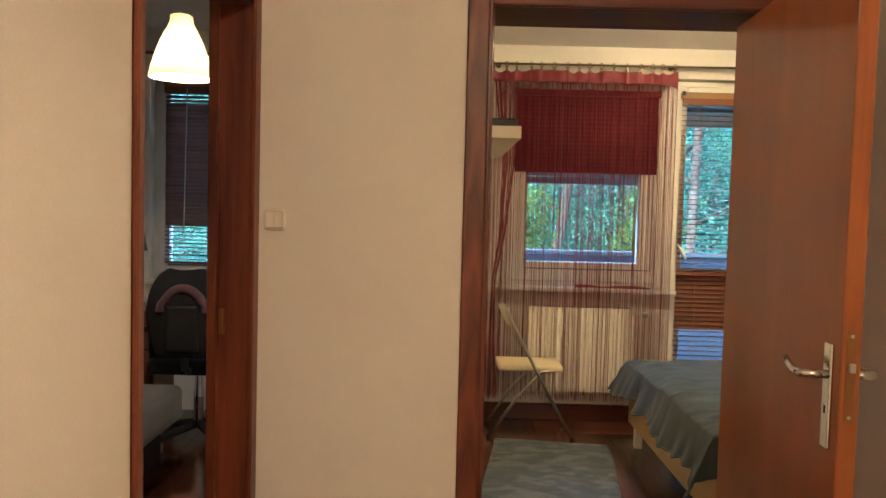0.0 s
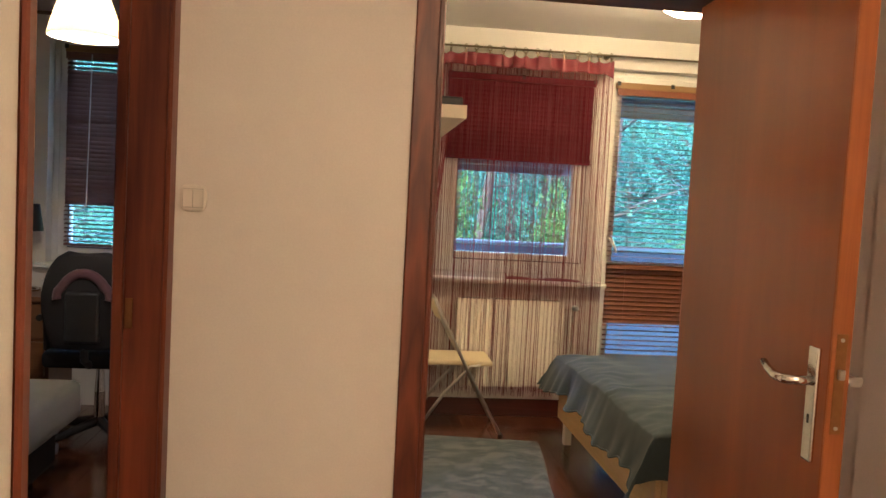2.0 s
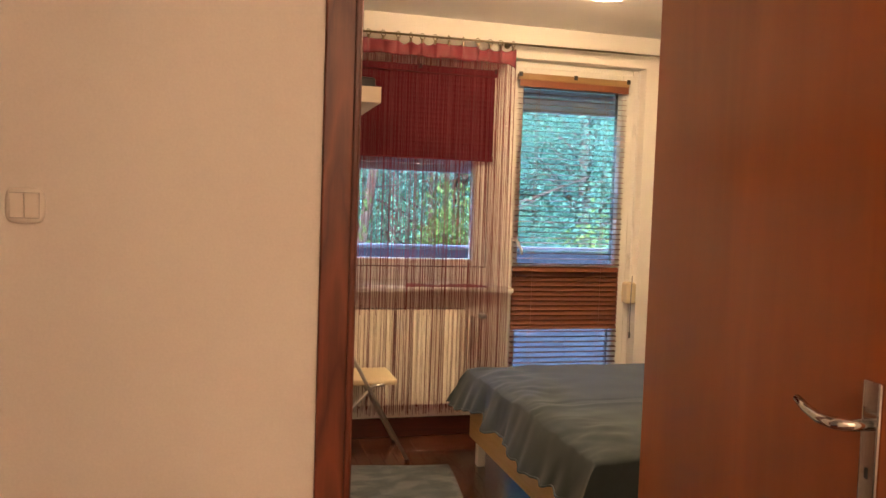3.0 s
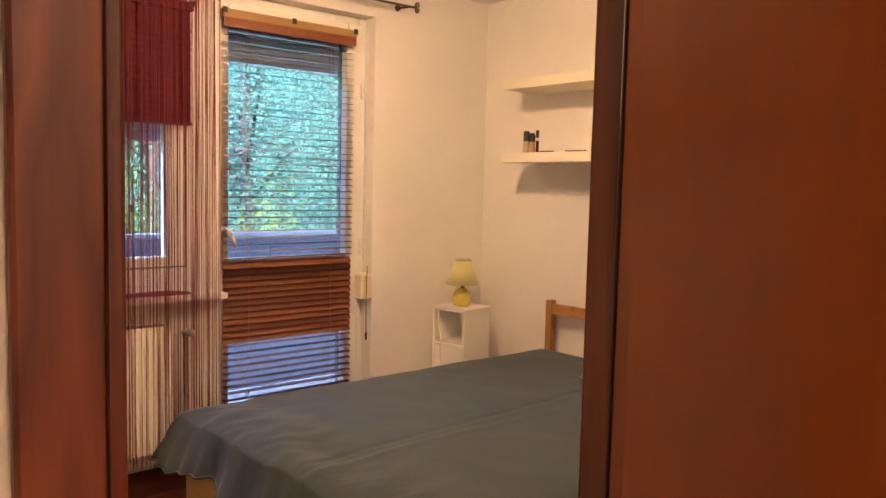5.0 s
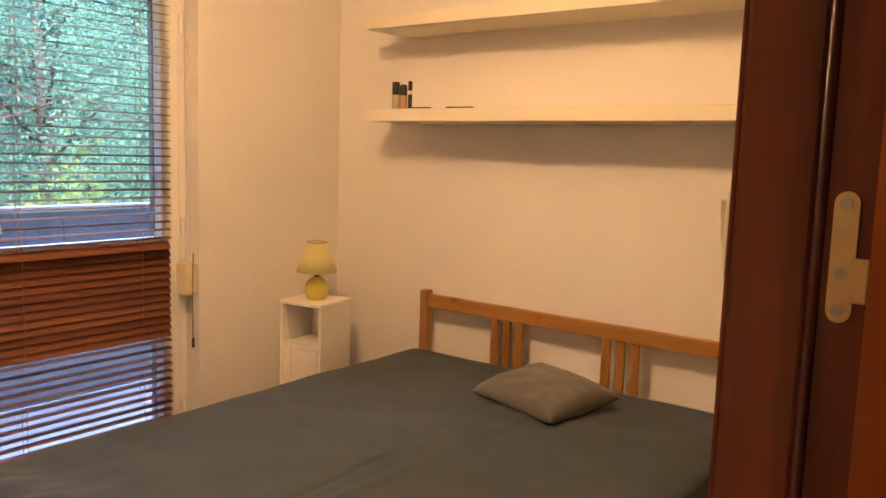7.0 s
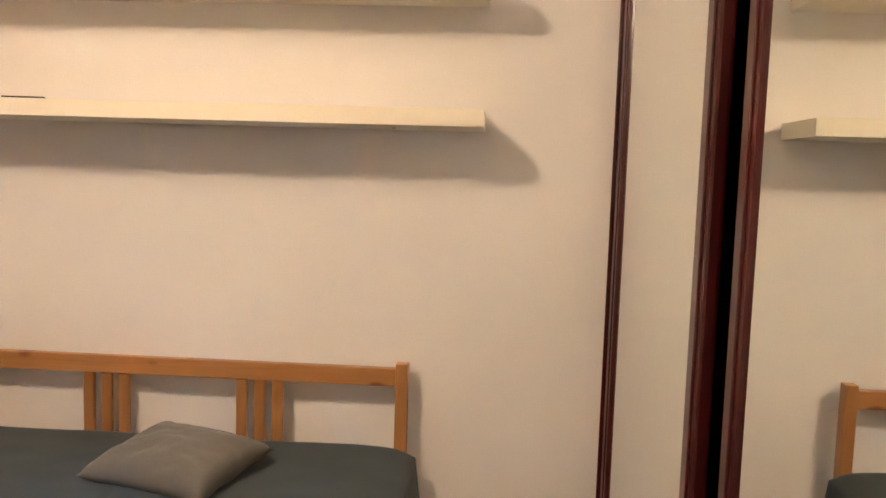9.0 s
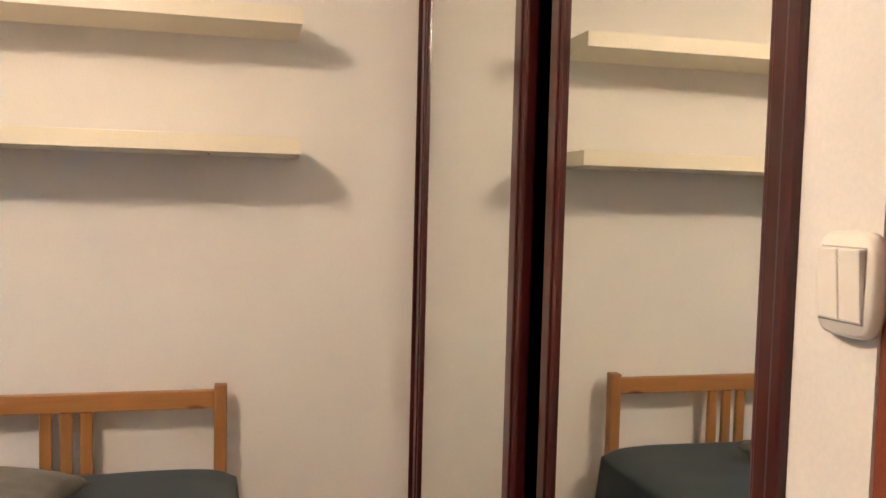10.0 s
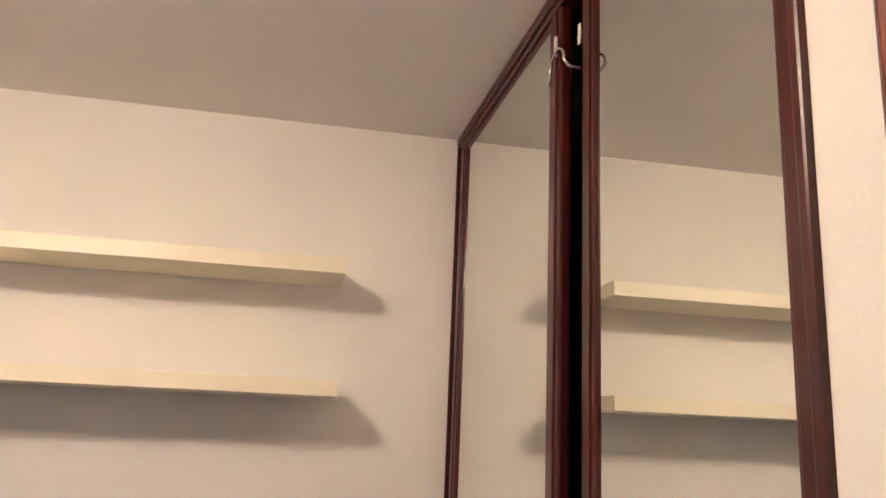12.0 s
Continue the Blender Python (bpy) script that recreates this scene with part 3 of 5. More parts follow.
mirror_door(2.127, XE - 0.011, 2.682, 0.085, 0.085)
mirror_door(1.284, 2.070, 2.650, 0.058, 0.078)
for x, y in ((2.140, 2.695), (2.062, 2.663)):
    part("bracket", box((x - 0.008, y, 2.400), (x + 0.008, y + 0.006, 2.455), 0.002), SWITCH, ward, "small white bumper")
hang = [(2.120 + 0.050 * math.cos(a), 2.702, 2.362 + 0.045 * math.sin(a)) for a in (math.pi * k / 12 for k in range(1, 13))]
part("hanger_hook", tube([(2.172, 2.702, 2.335)] + hang + [(2.068, 2.690, 2.345), (2.055, 2.668, 2.335)], 0.004, 8), CHROME, ward, "bright wire hook in the gap", True)

# ---- windows ----
FY0, FY1 = 5.525, 5.590


def frame_ring(x0, x1, z0, z1, w, y0, y1, bev=0.006):
    return boxes(((x0, y0, z0), (x0 + w, y1, z1)), ((x1 - w, y0, z0), (x1, y1, z1)), ((x0 + w, y0, z0), (x1 - w, y1, z0 + w)), ((x0 + w, y0, z1 - w), (x1 - w, y1, z1)), bevel=bev)


def pane(parent, x0, x1, z0, z1, y):
    p = part("pane", box((x0, y, z0), (x1, y + 0.006, z1)), GLASS, parent)
    p.visible_shadow = False
    return p


def window(name, x0, x1, z0, z1, label, gx0, gx1, gz0, gz1):
    w = thing(name, (x0, FY0, z0), label, "window", kind="structure")
    part("window_frame", frame_ring(x0, x1, z0, z1, 0.045, FY0, FY1 + 0.02), PVC, w)
    part("sash", frame_ring(x0 + 0.04, x1 - 0.04, z0 + 0.04, z1 - 0.04, gx0 - x0 - 0.04, FY0 - 0.018, FY1), PVC, w)
    part("gasket", frame_ring(gx0 - 0.006, gx1 + 0.006, gz0 - 0.006, gz1 + 0.006, 0.008, FY0 - 0.019, FY0 - 0.012, 0), GREYP, w)
    pane(w, gx0 - 0.01, gx1 + 0.01, gz0 - 0.01, gz1 + 0.01, FY0 + 0.03)
    return w


w1 = window("window_1", 0.345, 1.475, 0.91, 2.345, "white plastic window with a handle", 0.520, 1.385, 1.040, 2.235)
w2 = window("window_2", -2.05, -0.95, 0.90, 2.36, "white plastic study window", -1.94, -1.06, 1.0, 2.25)
bd = thing("door_3", (1.50, FY0, 0.0), "white plastic glazed balcony door", "balcony door", kind="structure")
part("door_frame", frame_ring(1.475, 2.415, 0.02, 2.345, 0.05, FY0, FY1 + 0.02), PVC, bd)
part("sash", boxes(((1.52, FY0 - 0.018, 0.06), (1.603, FY1, 2.305)), ((2.285, FY0 - 0.018, 0.06), (2.370, FY1, 2.305)), ((1.603, FY0 - 0.018, 0.06), (2.285, FY1, 0.16)), ((1.603, FY0 - 0.018, 2.22), (2.285, FY1, 2.305)), ((1.603, FY0 - 0.012, 1.005), (2.285, FY1, 1.060)), bevel=0.006), PVC, bd)
pane(bd, 1.60, 2.29, 1.055, 2.225, FY0 + 0.03)
pane(bd, 1.60, 2.29, 0.155, 1.010, FY0 + 0.03)
hb = part("handle", box((1.556, FY0 - 0.032, 1.165), (1.580, FY0 - 0.018, 1.235), 0.004, 2), PVC, bd, "white lever handle")
part("lever", tube([(1.568, FY0 - 0.03, 1.215), (1.568, FY0 - 0.062, 1.215), (1.580, FY0 - 0.068, 1.205), (1.603, FY0 - 0.068, 1.165), (1.618, FY0 - 0.066, 1.125)], [0.009, 0.009, 0.011, 0.010, 0.008], 10), PVC, hb, "", True)
part("seal", boxes(*[((x - 0.002, FY0 + 0.037, z0), (x + 0.002, FY1 + 0.002, z1)) for x in (1.605, 2.283) for z0, z1 in ((0.162, 1.003), (1.062, 2.218))]), BLACK, bd, "dark rubber glazing seal")
part("threshold", box((1.505, YN, 0.0), (2.417, FY0, 0.035), 0.004), PVC, bd)
for z in (0.3, 1.1, 1.95):
    part("hinge", tube([(2.385, FY0 - 0.015, z - 0.04), (2.385, FY0 - 0.015, z + 0.04)], 0.009, 10), PVC, bd)
part("seal", boxes(*[((x - 0.002, FY0 + 0.037, 1.042), (x + 0.002, FY1 + 0.002, 2.233)) for x in (0.523, 1.382)]), BLACK, w1, "dark rubber glazing seal")
hw = part("handle", box((0.470, FY0 - 0.03, 1.42), (0.492, FY0 - 0.018, 1.49), 0.004, 2), PVC, w1)

solid("window_sill", box((0.29, YN - 0.075, 0.889), (1.537, FY0 - 0.02, 0.919), 0.010, 3), PVC, (0.3, YN, 0.88), "white window sill board with rounded edge", "window sill", "structure")
solid("window_sill", box((-2.10, YN - 0.07, 0.872), (-0.90, FY0 - 0.02, 0.902), 0.010, 3), PVC, (-2.1, YN, 0.88), "white study window sill", "window sill", "structure")


def shutter(x0, x1, z0, z1):
    t = thing("roller_shutter", (x0, 5.66, z0), "lilac-grey roller shutter partly lowered outside the glass", "roller shutter", "roller shutters")
    n = round((z1 - z0) / 0.05)
    for k in range(n):
        a = z0 + (z1 - z0) * k / n
        part("slat", box((x0, 5.655, a), (x1, 5.667, a + (z1 - z0) / n - 0.003), 0.003), SHUTTER, t)


shutter(0.355, 1.475, 1.627, 2.345)
shutter(1.485, 2.407, 2.045, 2.345)

# strap winder of the shutter
sw = thing("strap_winder", (2.40, 5.46, 0.88), "cream plastic strap winder of the shutter beside the balcony door", "strap winder")
part("case", box((2.348, 5.432, 0.812), (2.4165, 5.520, 0.955), 0.022, 4), CREAM, sw, "", True)
part("strap", box((2.398, 5.485, 0.955), (2.401, 5.505, 2.34)), PVC, sw)
part("cord", tube([(2.376, 5.424, 1.00), (2.372, 5.426, 0.82), (2.374, 5.426, 0.62)], 0.003, 6), GREYP, sw)
part("cord_end", tube([(2.374, 5.426, 0.63), (2.374, 5.426, 0.59)], 0.006, 8), BLACK, sw)

# ---- venetian blinds ----
SLATS = {}


def slat_mesh(width, depth, material):
    key = (width, depth, material.name)
    if key not in SLATS:
        bm = sheet(lambda u, v: Vector(((u - 0.5) * width, (v - 0.5) * depth, 0.0035 * (1 - (2 * v - 1) ** 2))), 1, 4)
        r = bmesh.ops.solidify(bm, geom=bm.faces[:], thickness=0.0022)
        SLATS[key] = finish(bm, "slat", material)
    return SLATS[key]


def blind(x0, x1, y, ztop, rows, material, label, cords, depth=0.035, head=VALANCE):
    """rows: (height, tilt) of each slat from the top; the room edge tips down with tilt."""
    zb = rows[-1][0]
    t = thing("venetian_blind", (x0, y, zb), label, "blind")
    hd = part("headrail", box((x0 - 0.008, y - 0.026, ztop - 0.022), (x1 + 0.008, y + 0.020, ztop + 0.018), 0.003), head, t)
    for x in (x0 + 0.0, (x0 + x1) / 2, x1):
        part("clip", box((x - 0.012, y - 0.029, ztop - 0.004), (x + 0.012, y - 0.025, ztop + 0.024), 0.001), BLACK, hd)
    if head is VALANCE:
        part("valance", box((x0 - 0.004, y - 0.0265, ztop - 0.066), (x1 + 0.004, y - 0.0215, ztop - 0.0225), 0.0015), material, t, "brown valance strip")
    me = slat_mesh(round(x1 - x0, 3), depth, material)
    for z, tilt in rows:
        s = new("slat", me)
        s.parent = t
        s.matrix_basis = pose((x1 - x0) / 2 + random.uniform(-0.001, 0.001), 0, z - zb, tilt + (random.uniform(-0.8, 0.8) if tilt < 40 else 0.0), random.uniform(-0.12, 0.12), 0)
    part("bottom_rail", box((x0, y - 0.018, zb - 0.030), (x1, y + 0.018, zb - 0.014), 0.004), material, t)
    for x in cords:
        part("ladder_cord", boxes(((x - 0.0012, y - 0.0195, zb - 0.02), (x + 0.0012, y - 0.0180, ztop)), ((x - 0.0012, y + 0.018, zb - 0.02), (x + 0.0012, y + 0.0195, ztop))), material, t)
    return t


rows = []
z = 2.205
while z > 0.20:
    tilt = 8 if z > 1.065 or z < 0.65 else 58
    rows.append((z, tilt))
    z -= 0.0335 if tilt < 40 else 0.031
blind(1.560, 2.300, FY0 - 0.045, 2.242, rows, SLAT, "brown wooden venetian blind hung on the balcony door", (1.69, 2.165))
rows = [(2.200 - 0.0295 * k, 70 if k < 15 else 80) for k in range(17)]
blind(0.43, 1.400, FY0 - 0.045, 2.240, rows, SLAT_RED, "crimson wooden venetian blind lowered halfway", (0.62, 1.25), head=SLAT_RED)
rows = [(2.20 - 0.027 * k, (63 if k > 3 else 42) if k < 35 else 14) for k in range(44)]
blind(-1.955, -1.06, FY0 - 0.045, 2.235, rows, SLAT_DARK, "dark brown venetian blind, nearly closed, in the study", (-1.83, -1.2))
part("wand", tube([(-1.80, FY0 - 0.08, 2.2), (-1.815, FY0 - 0.085, 1.25)], 0.004, 6), PVC, bpy.data.objects["venetian_blind.002"])

# ---- string curtain on its rod ----
rod = thing("curtain_rod", (1.4, 5.35, 2.42), "double bronze curtain rod with finials", "curtain rod")
part("rod", tube([(0.05, 5.345, 2.400), (2.615, 5.345, 2.412)], 0.0065, 10), BRONZE, rod, "", True)
part("rod", tube([(0.05, 5.385, 2.410), (2.59, 5.385, 2.422)], 0.005, 10), BRONZE, rod, "", True)
part("finial", lathe([(0, -0.03), (0.010, -0.026), (0.014, -0.01), (0.009, 0.0), (0.016, 0.014), (0.010, 0.028), (0, 0.032)], (2.625, 5.345, 2.412), 14), BRONZE, rod, "", True)
for x in (0.30, 1.455, 2.56):
    br = part("bracket", tube([(x, YN - 0.001, 2.402 + 0.005 * x), (x, 5.345, 2.394 + 0.005 * x)], 0.006, 8), BRONZE, rod)
    part("rose", tube([(x, YN - 0.001, 2.402 + 0.005 * x), (x, YN - 0.008, 2.402 + 0.005 * x)], 0.018, 14), BRONZE, br)
curt = thing("string_curtain", (0.9, 5.345, 0.17), "burgundy string curtain hanging from rings in front of the window", "curtain")
RINGS = [0.18 + 1.285 * k / 16 + random.uniform(-0.014, 0.014) for k in range(17)]


def heading(u, v):
    """The band hangs from its clips and sags between them."""
    x = 0.175 + 1.310 * u
    i = max(0, min(15, sum(1 for q in RINGS if q <= x) - 1))
    f = min(max((x - RINGS[i]) / (RINGS[i + 1] - RINGS[i]), 0), 1)
    sag = 4 * f * (1 - f)
    top = 2.368 + 0.004 * x - (0.013 + 0.011 * math.sin(7.3 * i)) * sag
    low = 2.284 + 0.004 * math.sin(31 * x) - 0.03 * max(0, (x - 1.42) / 0.065)
    return Vector((x, 5.345 + (0.014 * sag * (1 - v) + 0.007 * math.sin(47 * x)) * (1 if i % 2 else -1), top + (low - top) * v))


band = part("heading_band", sheet(heading, 190, 6), BAND, curt, "red satin heading band, sagging between its rings", True)
thick(band, 0.002)
for x in RINGS:
    bm = bmesh.new()
    turn = random.uniform(0.5, 1.2)
    add_tube(bm, [(x + 0.017 * math.cos(a) * math.sin(turn), 5.345 + 0.017 * math.cos(a) * math.cos(turn), 2.396 + 0.004 * x + 0.019 * math.sin(a)) for a in (2 * math.pi * i / 14 for i in range(15))], 0.0026, 6, False)
    ring = part("ring", bm, BRONZE, curt)
    part("clip", box((x - 0.006, 5.335, 2.358 + 0.004 * x), (x + 0.006, 5.352, 2.384 + 0.004 * x), 0.002), BRONZE, ring)
bm = bmesh.new()
rs = random.Random(5)
for k in range(460):
    x = min(0.17 + 1.305 * k / 459 + rs.gauss(0, 0.009), 1.482)
    y = 5.345 + rs.uniform(-0.012, 0.012)
    d, low, w = rs.uniform(-0.010, 0.010), rs.uniform(0.15, 0.21), rs.choice((0.0006, 0.0008, 0.0010, 0.0012, 0.0017))
    pts = [(x + d * s + 0.003 * math.sin(4 * s + k), y + 0.004 * math.sin(3 * s + 2 * k), 2.30 + (low - 2.30) * s) for s in (0, 0.2, 0.4, 0.6, 0.8, 1)]
    add_tube(bm, pts, w, 4, False)
tagged(part("fringe", bm, STRING, curt, "many thin burgundy strings"), kind="stuff")
bm = bmesh.new()
for k in range(34):
    a = rs.uniform(-1, 1)
    x0 = 0.345 + 0.09 * a
    pts = [(x0, 5.335 + rs.uniform(-0.01, 0.01), 2.30), (0.375 + 0.045 * a, 5.33, 1.75), (0.345 + 0.022 * a, 5.325, 1.25), (0.300 + 0.014 * a, 5.31 + rs.uniform(-0.01, 0.01), 0.98), (0.295 + 0.02 * a, 5.32, 0.6), (0.305 + 0.035 * a, 5.33, rs.uniform(0.15, 0.2))]
    add_tube(bm, pts, 0.0022, 4, False)
tagged(part("gathered_fringe", bm, STRING, curt, "strings gathered into a loose tied bunch"), kind="stuff")

# ---- radiator and what lies on the sill ----
rad = thing("radiator", (0.92, 5.37, 0.19), "white ribbed panel radiator below the window", "radiator")
def rad_front(u, v):
    x = 0.548 + 0.700 * u
    ridge = 0.006 * (0.5 + 0.5 * math.cos(u * 2 * math.pi * 22)) * min(1, 12 * v, 12 * (1 - v))
    return Vector((x, 5.345 - ridge, 0.215 + 0.575 * v))
part("front_panel", sheet(rad_front, 176, 14), RADIATOR, rad)
part("body", box((0.548, 5.346, 0.215), (1.248, 5.405, 0.790), 0.008, 2), RADIATOR, rad)
part("top_grille", boxes(*[((0.575 + 0.0245 * k, 5.352, 0.7902), (0.590 + 0.0245 * k, 5.398, 0.794)) for k in range(27)]), GREYP, rad)
vl = part("valve", tube([(1.248, 5.37, 0.745), (1.318, 5.37, 0.745), (1.328, 5.37, 0.71), (1.328, 5.37, 0.10)], 0.009, 10), RADIATOR, rad, "", True)
part("thermostat", tube([(1.318, 5.35, 0.752), (1.318, 5.315, 0.757), (1.318, 5.265, 0.762)], [0.016, 0.019, 0.016], 14), GREYP, vl, "grey thermostat knob", True)
part("bracket", boxes(((0.62, 5.405, 0.25), (0.65, YN, 0.29)), ((1.19, 5.405, 0.25), (1.22, YN, 0.29))), RADIATOR, rad)
solid("folded_cloth", sheet(lambda u, v: Vector((0.86 + 0.52 * u, 5.39 + 0.085 * v + 0.01 * math.sin(6 * u), 0.921 + 0.020 * math.sin(math.pi * v) * (0.35 + 0.65 * abs(math.sin(5.2 * u + 1.1))) * (1 if 0.02 < u < 0.98 else 0.2))), 40, 8), BAND, (0.86, 5.40, 0.920), "dark red cloth strip lying on the window sill", "cloth", smooth=True)

# ---- bed ----
BX, BY0, BY1 = 1.130, 3.315, 4.885
bed = thing("bed", (2.2, 4.1, 0), "pine double bed frame with slatted headboard", "bed")
for y in (3.336, 4.774):
    part("headboard_post", box((3.157, y, 0), (3.201, y + 0.040, 0.829), 0.004, 2), PINE_Z, bed)
part("headboard_rail", box((3.164, 3.376, 0.752), (3.192, 4.774, 0.812), 0.005, 2), PINE, bed, "knotty pine rail")
part("headboard_rail", box((3.164, 3.376, 0.30), (3.192, 4.774, 0.36), 0.005, 2), PINE, bed)
for y in (3.750, 3.810, 3.870, 4.272, 4.332, 4.392):
    part("headboard_slat", box((3.168, y, 0.36), (3.188, y + 0.036, 0.752), 0.003), PINE_Z, bed)
part("foot_rail", box((BX, BY0, 0.150), (BX + 0.028, BY1, 0.365), 0.004, 2), PALE, bed, "pale birch foot rail")
for y in (BY0, BY1 - 0.028):
    part("side_rail", box((BX + 0.028, y, 0.245), (3.156, y + 0.028, 0.345), 0.004, 2), PALE, bed)
for y in (BY0 + 0.03, BY1 - 0.075):
    part("leg", box((BX + 0.029, y, 0), (BX + 0.074, y + 0.045, 0.30), 0.004), LACK, bed, "pale bed leg")
part("slatted_base", boxes(*[((BX + 0.06 + 0.105 * k, BY0 + 0.028, 0.32), (BX + 0.125 + 0.105 * k, BY1 - 0.028, 0.338)) for k in range(19)]), PALE, bed)
solid("mattress", box((BX + 0.03, BY0 + 0.01, 0.345), (3.150, BY1 - 0.01, 0.532), 0.035, 3), MATTRESS, (2.2, 4.1, 0.345), "pale double mattress under the bedspread", "mattress", smooth=True)

TOP = 0.556
rs = random.Random(11)


def drape(u, v):
    """Bedspread: flat on the mattress, falling over foot and sides with loose folds."""
    la, ls = 0.27 - 0.06 * v + 0.015 * math.sin(23 * v), 0.20
    a = -la + (2.022 + la) * u
    b = -ls + (BY1 - BY0 + 2 * ls) * v
    w = BY1 - BY0
    over_f, over_s, over_n = max(0, -a), max(0, -b), max(0, b - w)
    x, y = BX + max(a, 0), BY0 + min(max(b, 0), w)
    side = over_s + over_n
    z = TOP
    n1 = noise.noise(Vector((a * 3.1, b * 3.1, 0.3)))
    n2 = noise.noise(Vector((a * 9, b * 7, 5.3)))
    z += 0.006 * n1 + 0.0025 * n2
    z += 0.007 * math.exp(-((b - 0.62 - 0.03 * math.sin(2.1 * a)) / 0.018) ** 2) * (0.6 + 0.4 * math.sin(3 * a + 1))
    z += 0.016 * math.exp(-(a / 0.45) ** 2) * noise.noise(Vector((a * 6, b * 2.2, 2.0)))
    z += 0.011 * math.exp(-(a / 0.32) ** 2) * noise.noise(Vector((a * 5 + b, b * 12 - 4 * a, 6.6)))
    edge = min(max(a, 0), max(b, 0) if b < w / 2 else max(w - b, 0))
    z -= 0.028 * math.exp(-edge / 0.035)
    z += 0.010 * math.exp(-((a - 0.06) / 0.16) ** 2) * abs(noise.noise(Vector((a * 4, b * 13 + a * 6, 9.1))))
    z -= 0.007 * math.exp(-((b - 0.70 - 0.05 * a) / 0.006) ** 2) * (a > 0)
    if over_f:
        fold = noise.noise(Vector((1.0, b * 5.5, 7.7))) + 0.6 * noise.noise(Vector((over_f * 3, b * 14, 2.2)))
        x -= 0.018 + 0.30 * over_f + 0.042 * fold * over_f / la
        z -= 0.80 * over_f * (1 + 0.16 * fold)
    if side:
        fold = noise.noise(Vector((a * 5.0, 3.0, 1.7)))
        sg = -1 if over_s else 1
        y += sg * (0.012 + 0.16 * side + 0.03 * fold * side / ls)
        z -= 0.95 * side * (1 + 0.12 * fold)
    if over_f and side:
        k = min(over_f / la, side / ls)
        z += 0.75 * min(over_f, side)
        x -= 0.05 * k
        y += (1 if over_n else -1) * 0.03 * k
    return Vector((x, y, z))


spread = thing("bedspread", (2.2, 4.1, 0.5), "dark slate-grey bedspread thrown over the bed", "bedspread")
thick(part("cloth", sheet(drape, 190, 150), COVER, spread, "", True), 0.006)
part("hem", tube([drape(0.0, k / 150) for k in range(151)], 0.005, 6), COVER, spread, "stitched hem hanging at the foot", True)


def pillow(u, v):
    """Upper and lower skin of a soft square cushion in one closed loop along u."""
    s = 4 * u - 1 if u <= 0.5 else 3 - 4 * u
    t = 2 * v - 1
    up = 1 if u <= 0.5 else -0.72
    pinch = (1 - s * s) * (1 - t * t)
    h = 0.080 * (max(pinch, 0) ** 0.40)
    r = 1 - 0.13 * (1 - abs(s) ** 2) * (abs(t) ** 3)
    q = 1 - 0.13 * (1 - abs(t) ** 2) * (abs(s) ** 3)
    wr = (0.018 * noise.noise(Vector((s * 2.4, t * 2.4, up))) + 0.008 * noise.noise(Vector((s * 6 + 3 * t, t * 5, up)))) * pinch ** 0.3 if pinch > 0 else 0
    return Vector((0.174 * s * q, 0.212 * t * r, up * h + wr))


bm = sheet(pillow, 56, 28)
bmesh.ops.remove_doubles(bm, verts=bm.verts[:], dist=0.0008)
bmesh.ops.transform(bm, matrix=pose(2.832, 3.960, 0.594, 0, -5, -17), verts=bm.verts[:])
solid("cushion", bm, CUSH, (2.885, 3.985, 0.55), "olive-grey square cushion lying on the bedspread", "cushion", smooth=True)

# ---- wall shelves and what stands on them ----
def wall_shelf(lo, hi, label):
    t = thing("wall_shelf", (lo[0], lo[1], lo[2]), label, "shelf", "floating wall shelves")
    x, e = (lo[0], 1) if lo[0] > 1 else (hi[0], -1)
    part("board", box((min(x + e * 0.0015, lo[0] if e < 0 else hi[0]), lo[1] + 0.0015, lo[2]), (max(x + e * 0.0015, lo[0] if e < 0 else hi[0]), hi[1] - 0.0015, hi[2]), 0.002, 2), SHELFWHITE, t)
    part("front_edge", box((min(x, x + e * 0.0015), lo[1], lo[2] + 0.0005), (max(x, x + e * 0.0015), hi[1], hi[2] - 0.0005), 0.0005), SHELFWHITE, t, "white foil edge strip")
    for y in (lo[1], hi[1] - 0.0015):
        part("end_cap", box((lo[0] + 0.002, y, lo[2] + 0.0005), (hi[0] - 0.002, y + 0.0015, hi[2] - 0.0005)), SHELFWHITE, t)
    return t


low_shelf = wall_shelf((2.975, 3.116, 1.583), (XE, 5.014, 1.635), "long white floating shelf holding a few cosmetics")
for y in (3.395, 4.735):
    part("fixing_screw", tube([(3.12, y, 1.5815), (3.12, y, 1.5845)], 0.005, 10), BLACK, low_shelf, "dark fixing screw under the board")
wall_shelf((2.975, 3.116, 1.978), (XE, 5.014, 2.030), "long empty white floating shelf above the bed")
wall_shelf((XW, 3.05, 1.706), (0.250, 4.20, 1.752), "white floating shelf beside the doorway")
solid("flat_case", box((0.02, 3.09, 1.752), (0.240, 3.43, 1.785), 0.008, 2), BLACK, (0.1, 3.2, 1.752), "flat black case lying on the white shelf", "case")


def bottle(x, y, z, prof_body, prof_cap, tint, label):
    t = thing("cosmetic_bottle", (x, y, z), label, "bottle", "cosmetics on the shelf")
    part("body", lathe(prof_body, (x, y, z), 20), tint, t, "", True)
    part("cap", lathe(prof_cap, (x, y, z), 20), BLACK, t, "black cap", True)


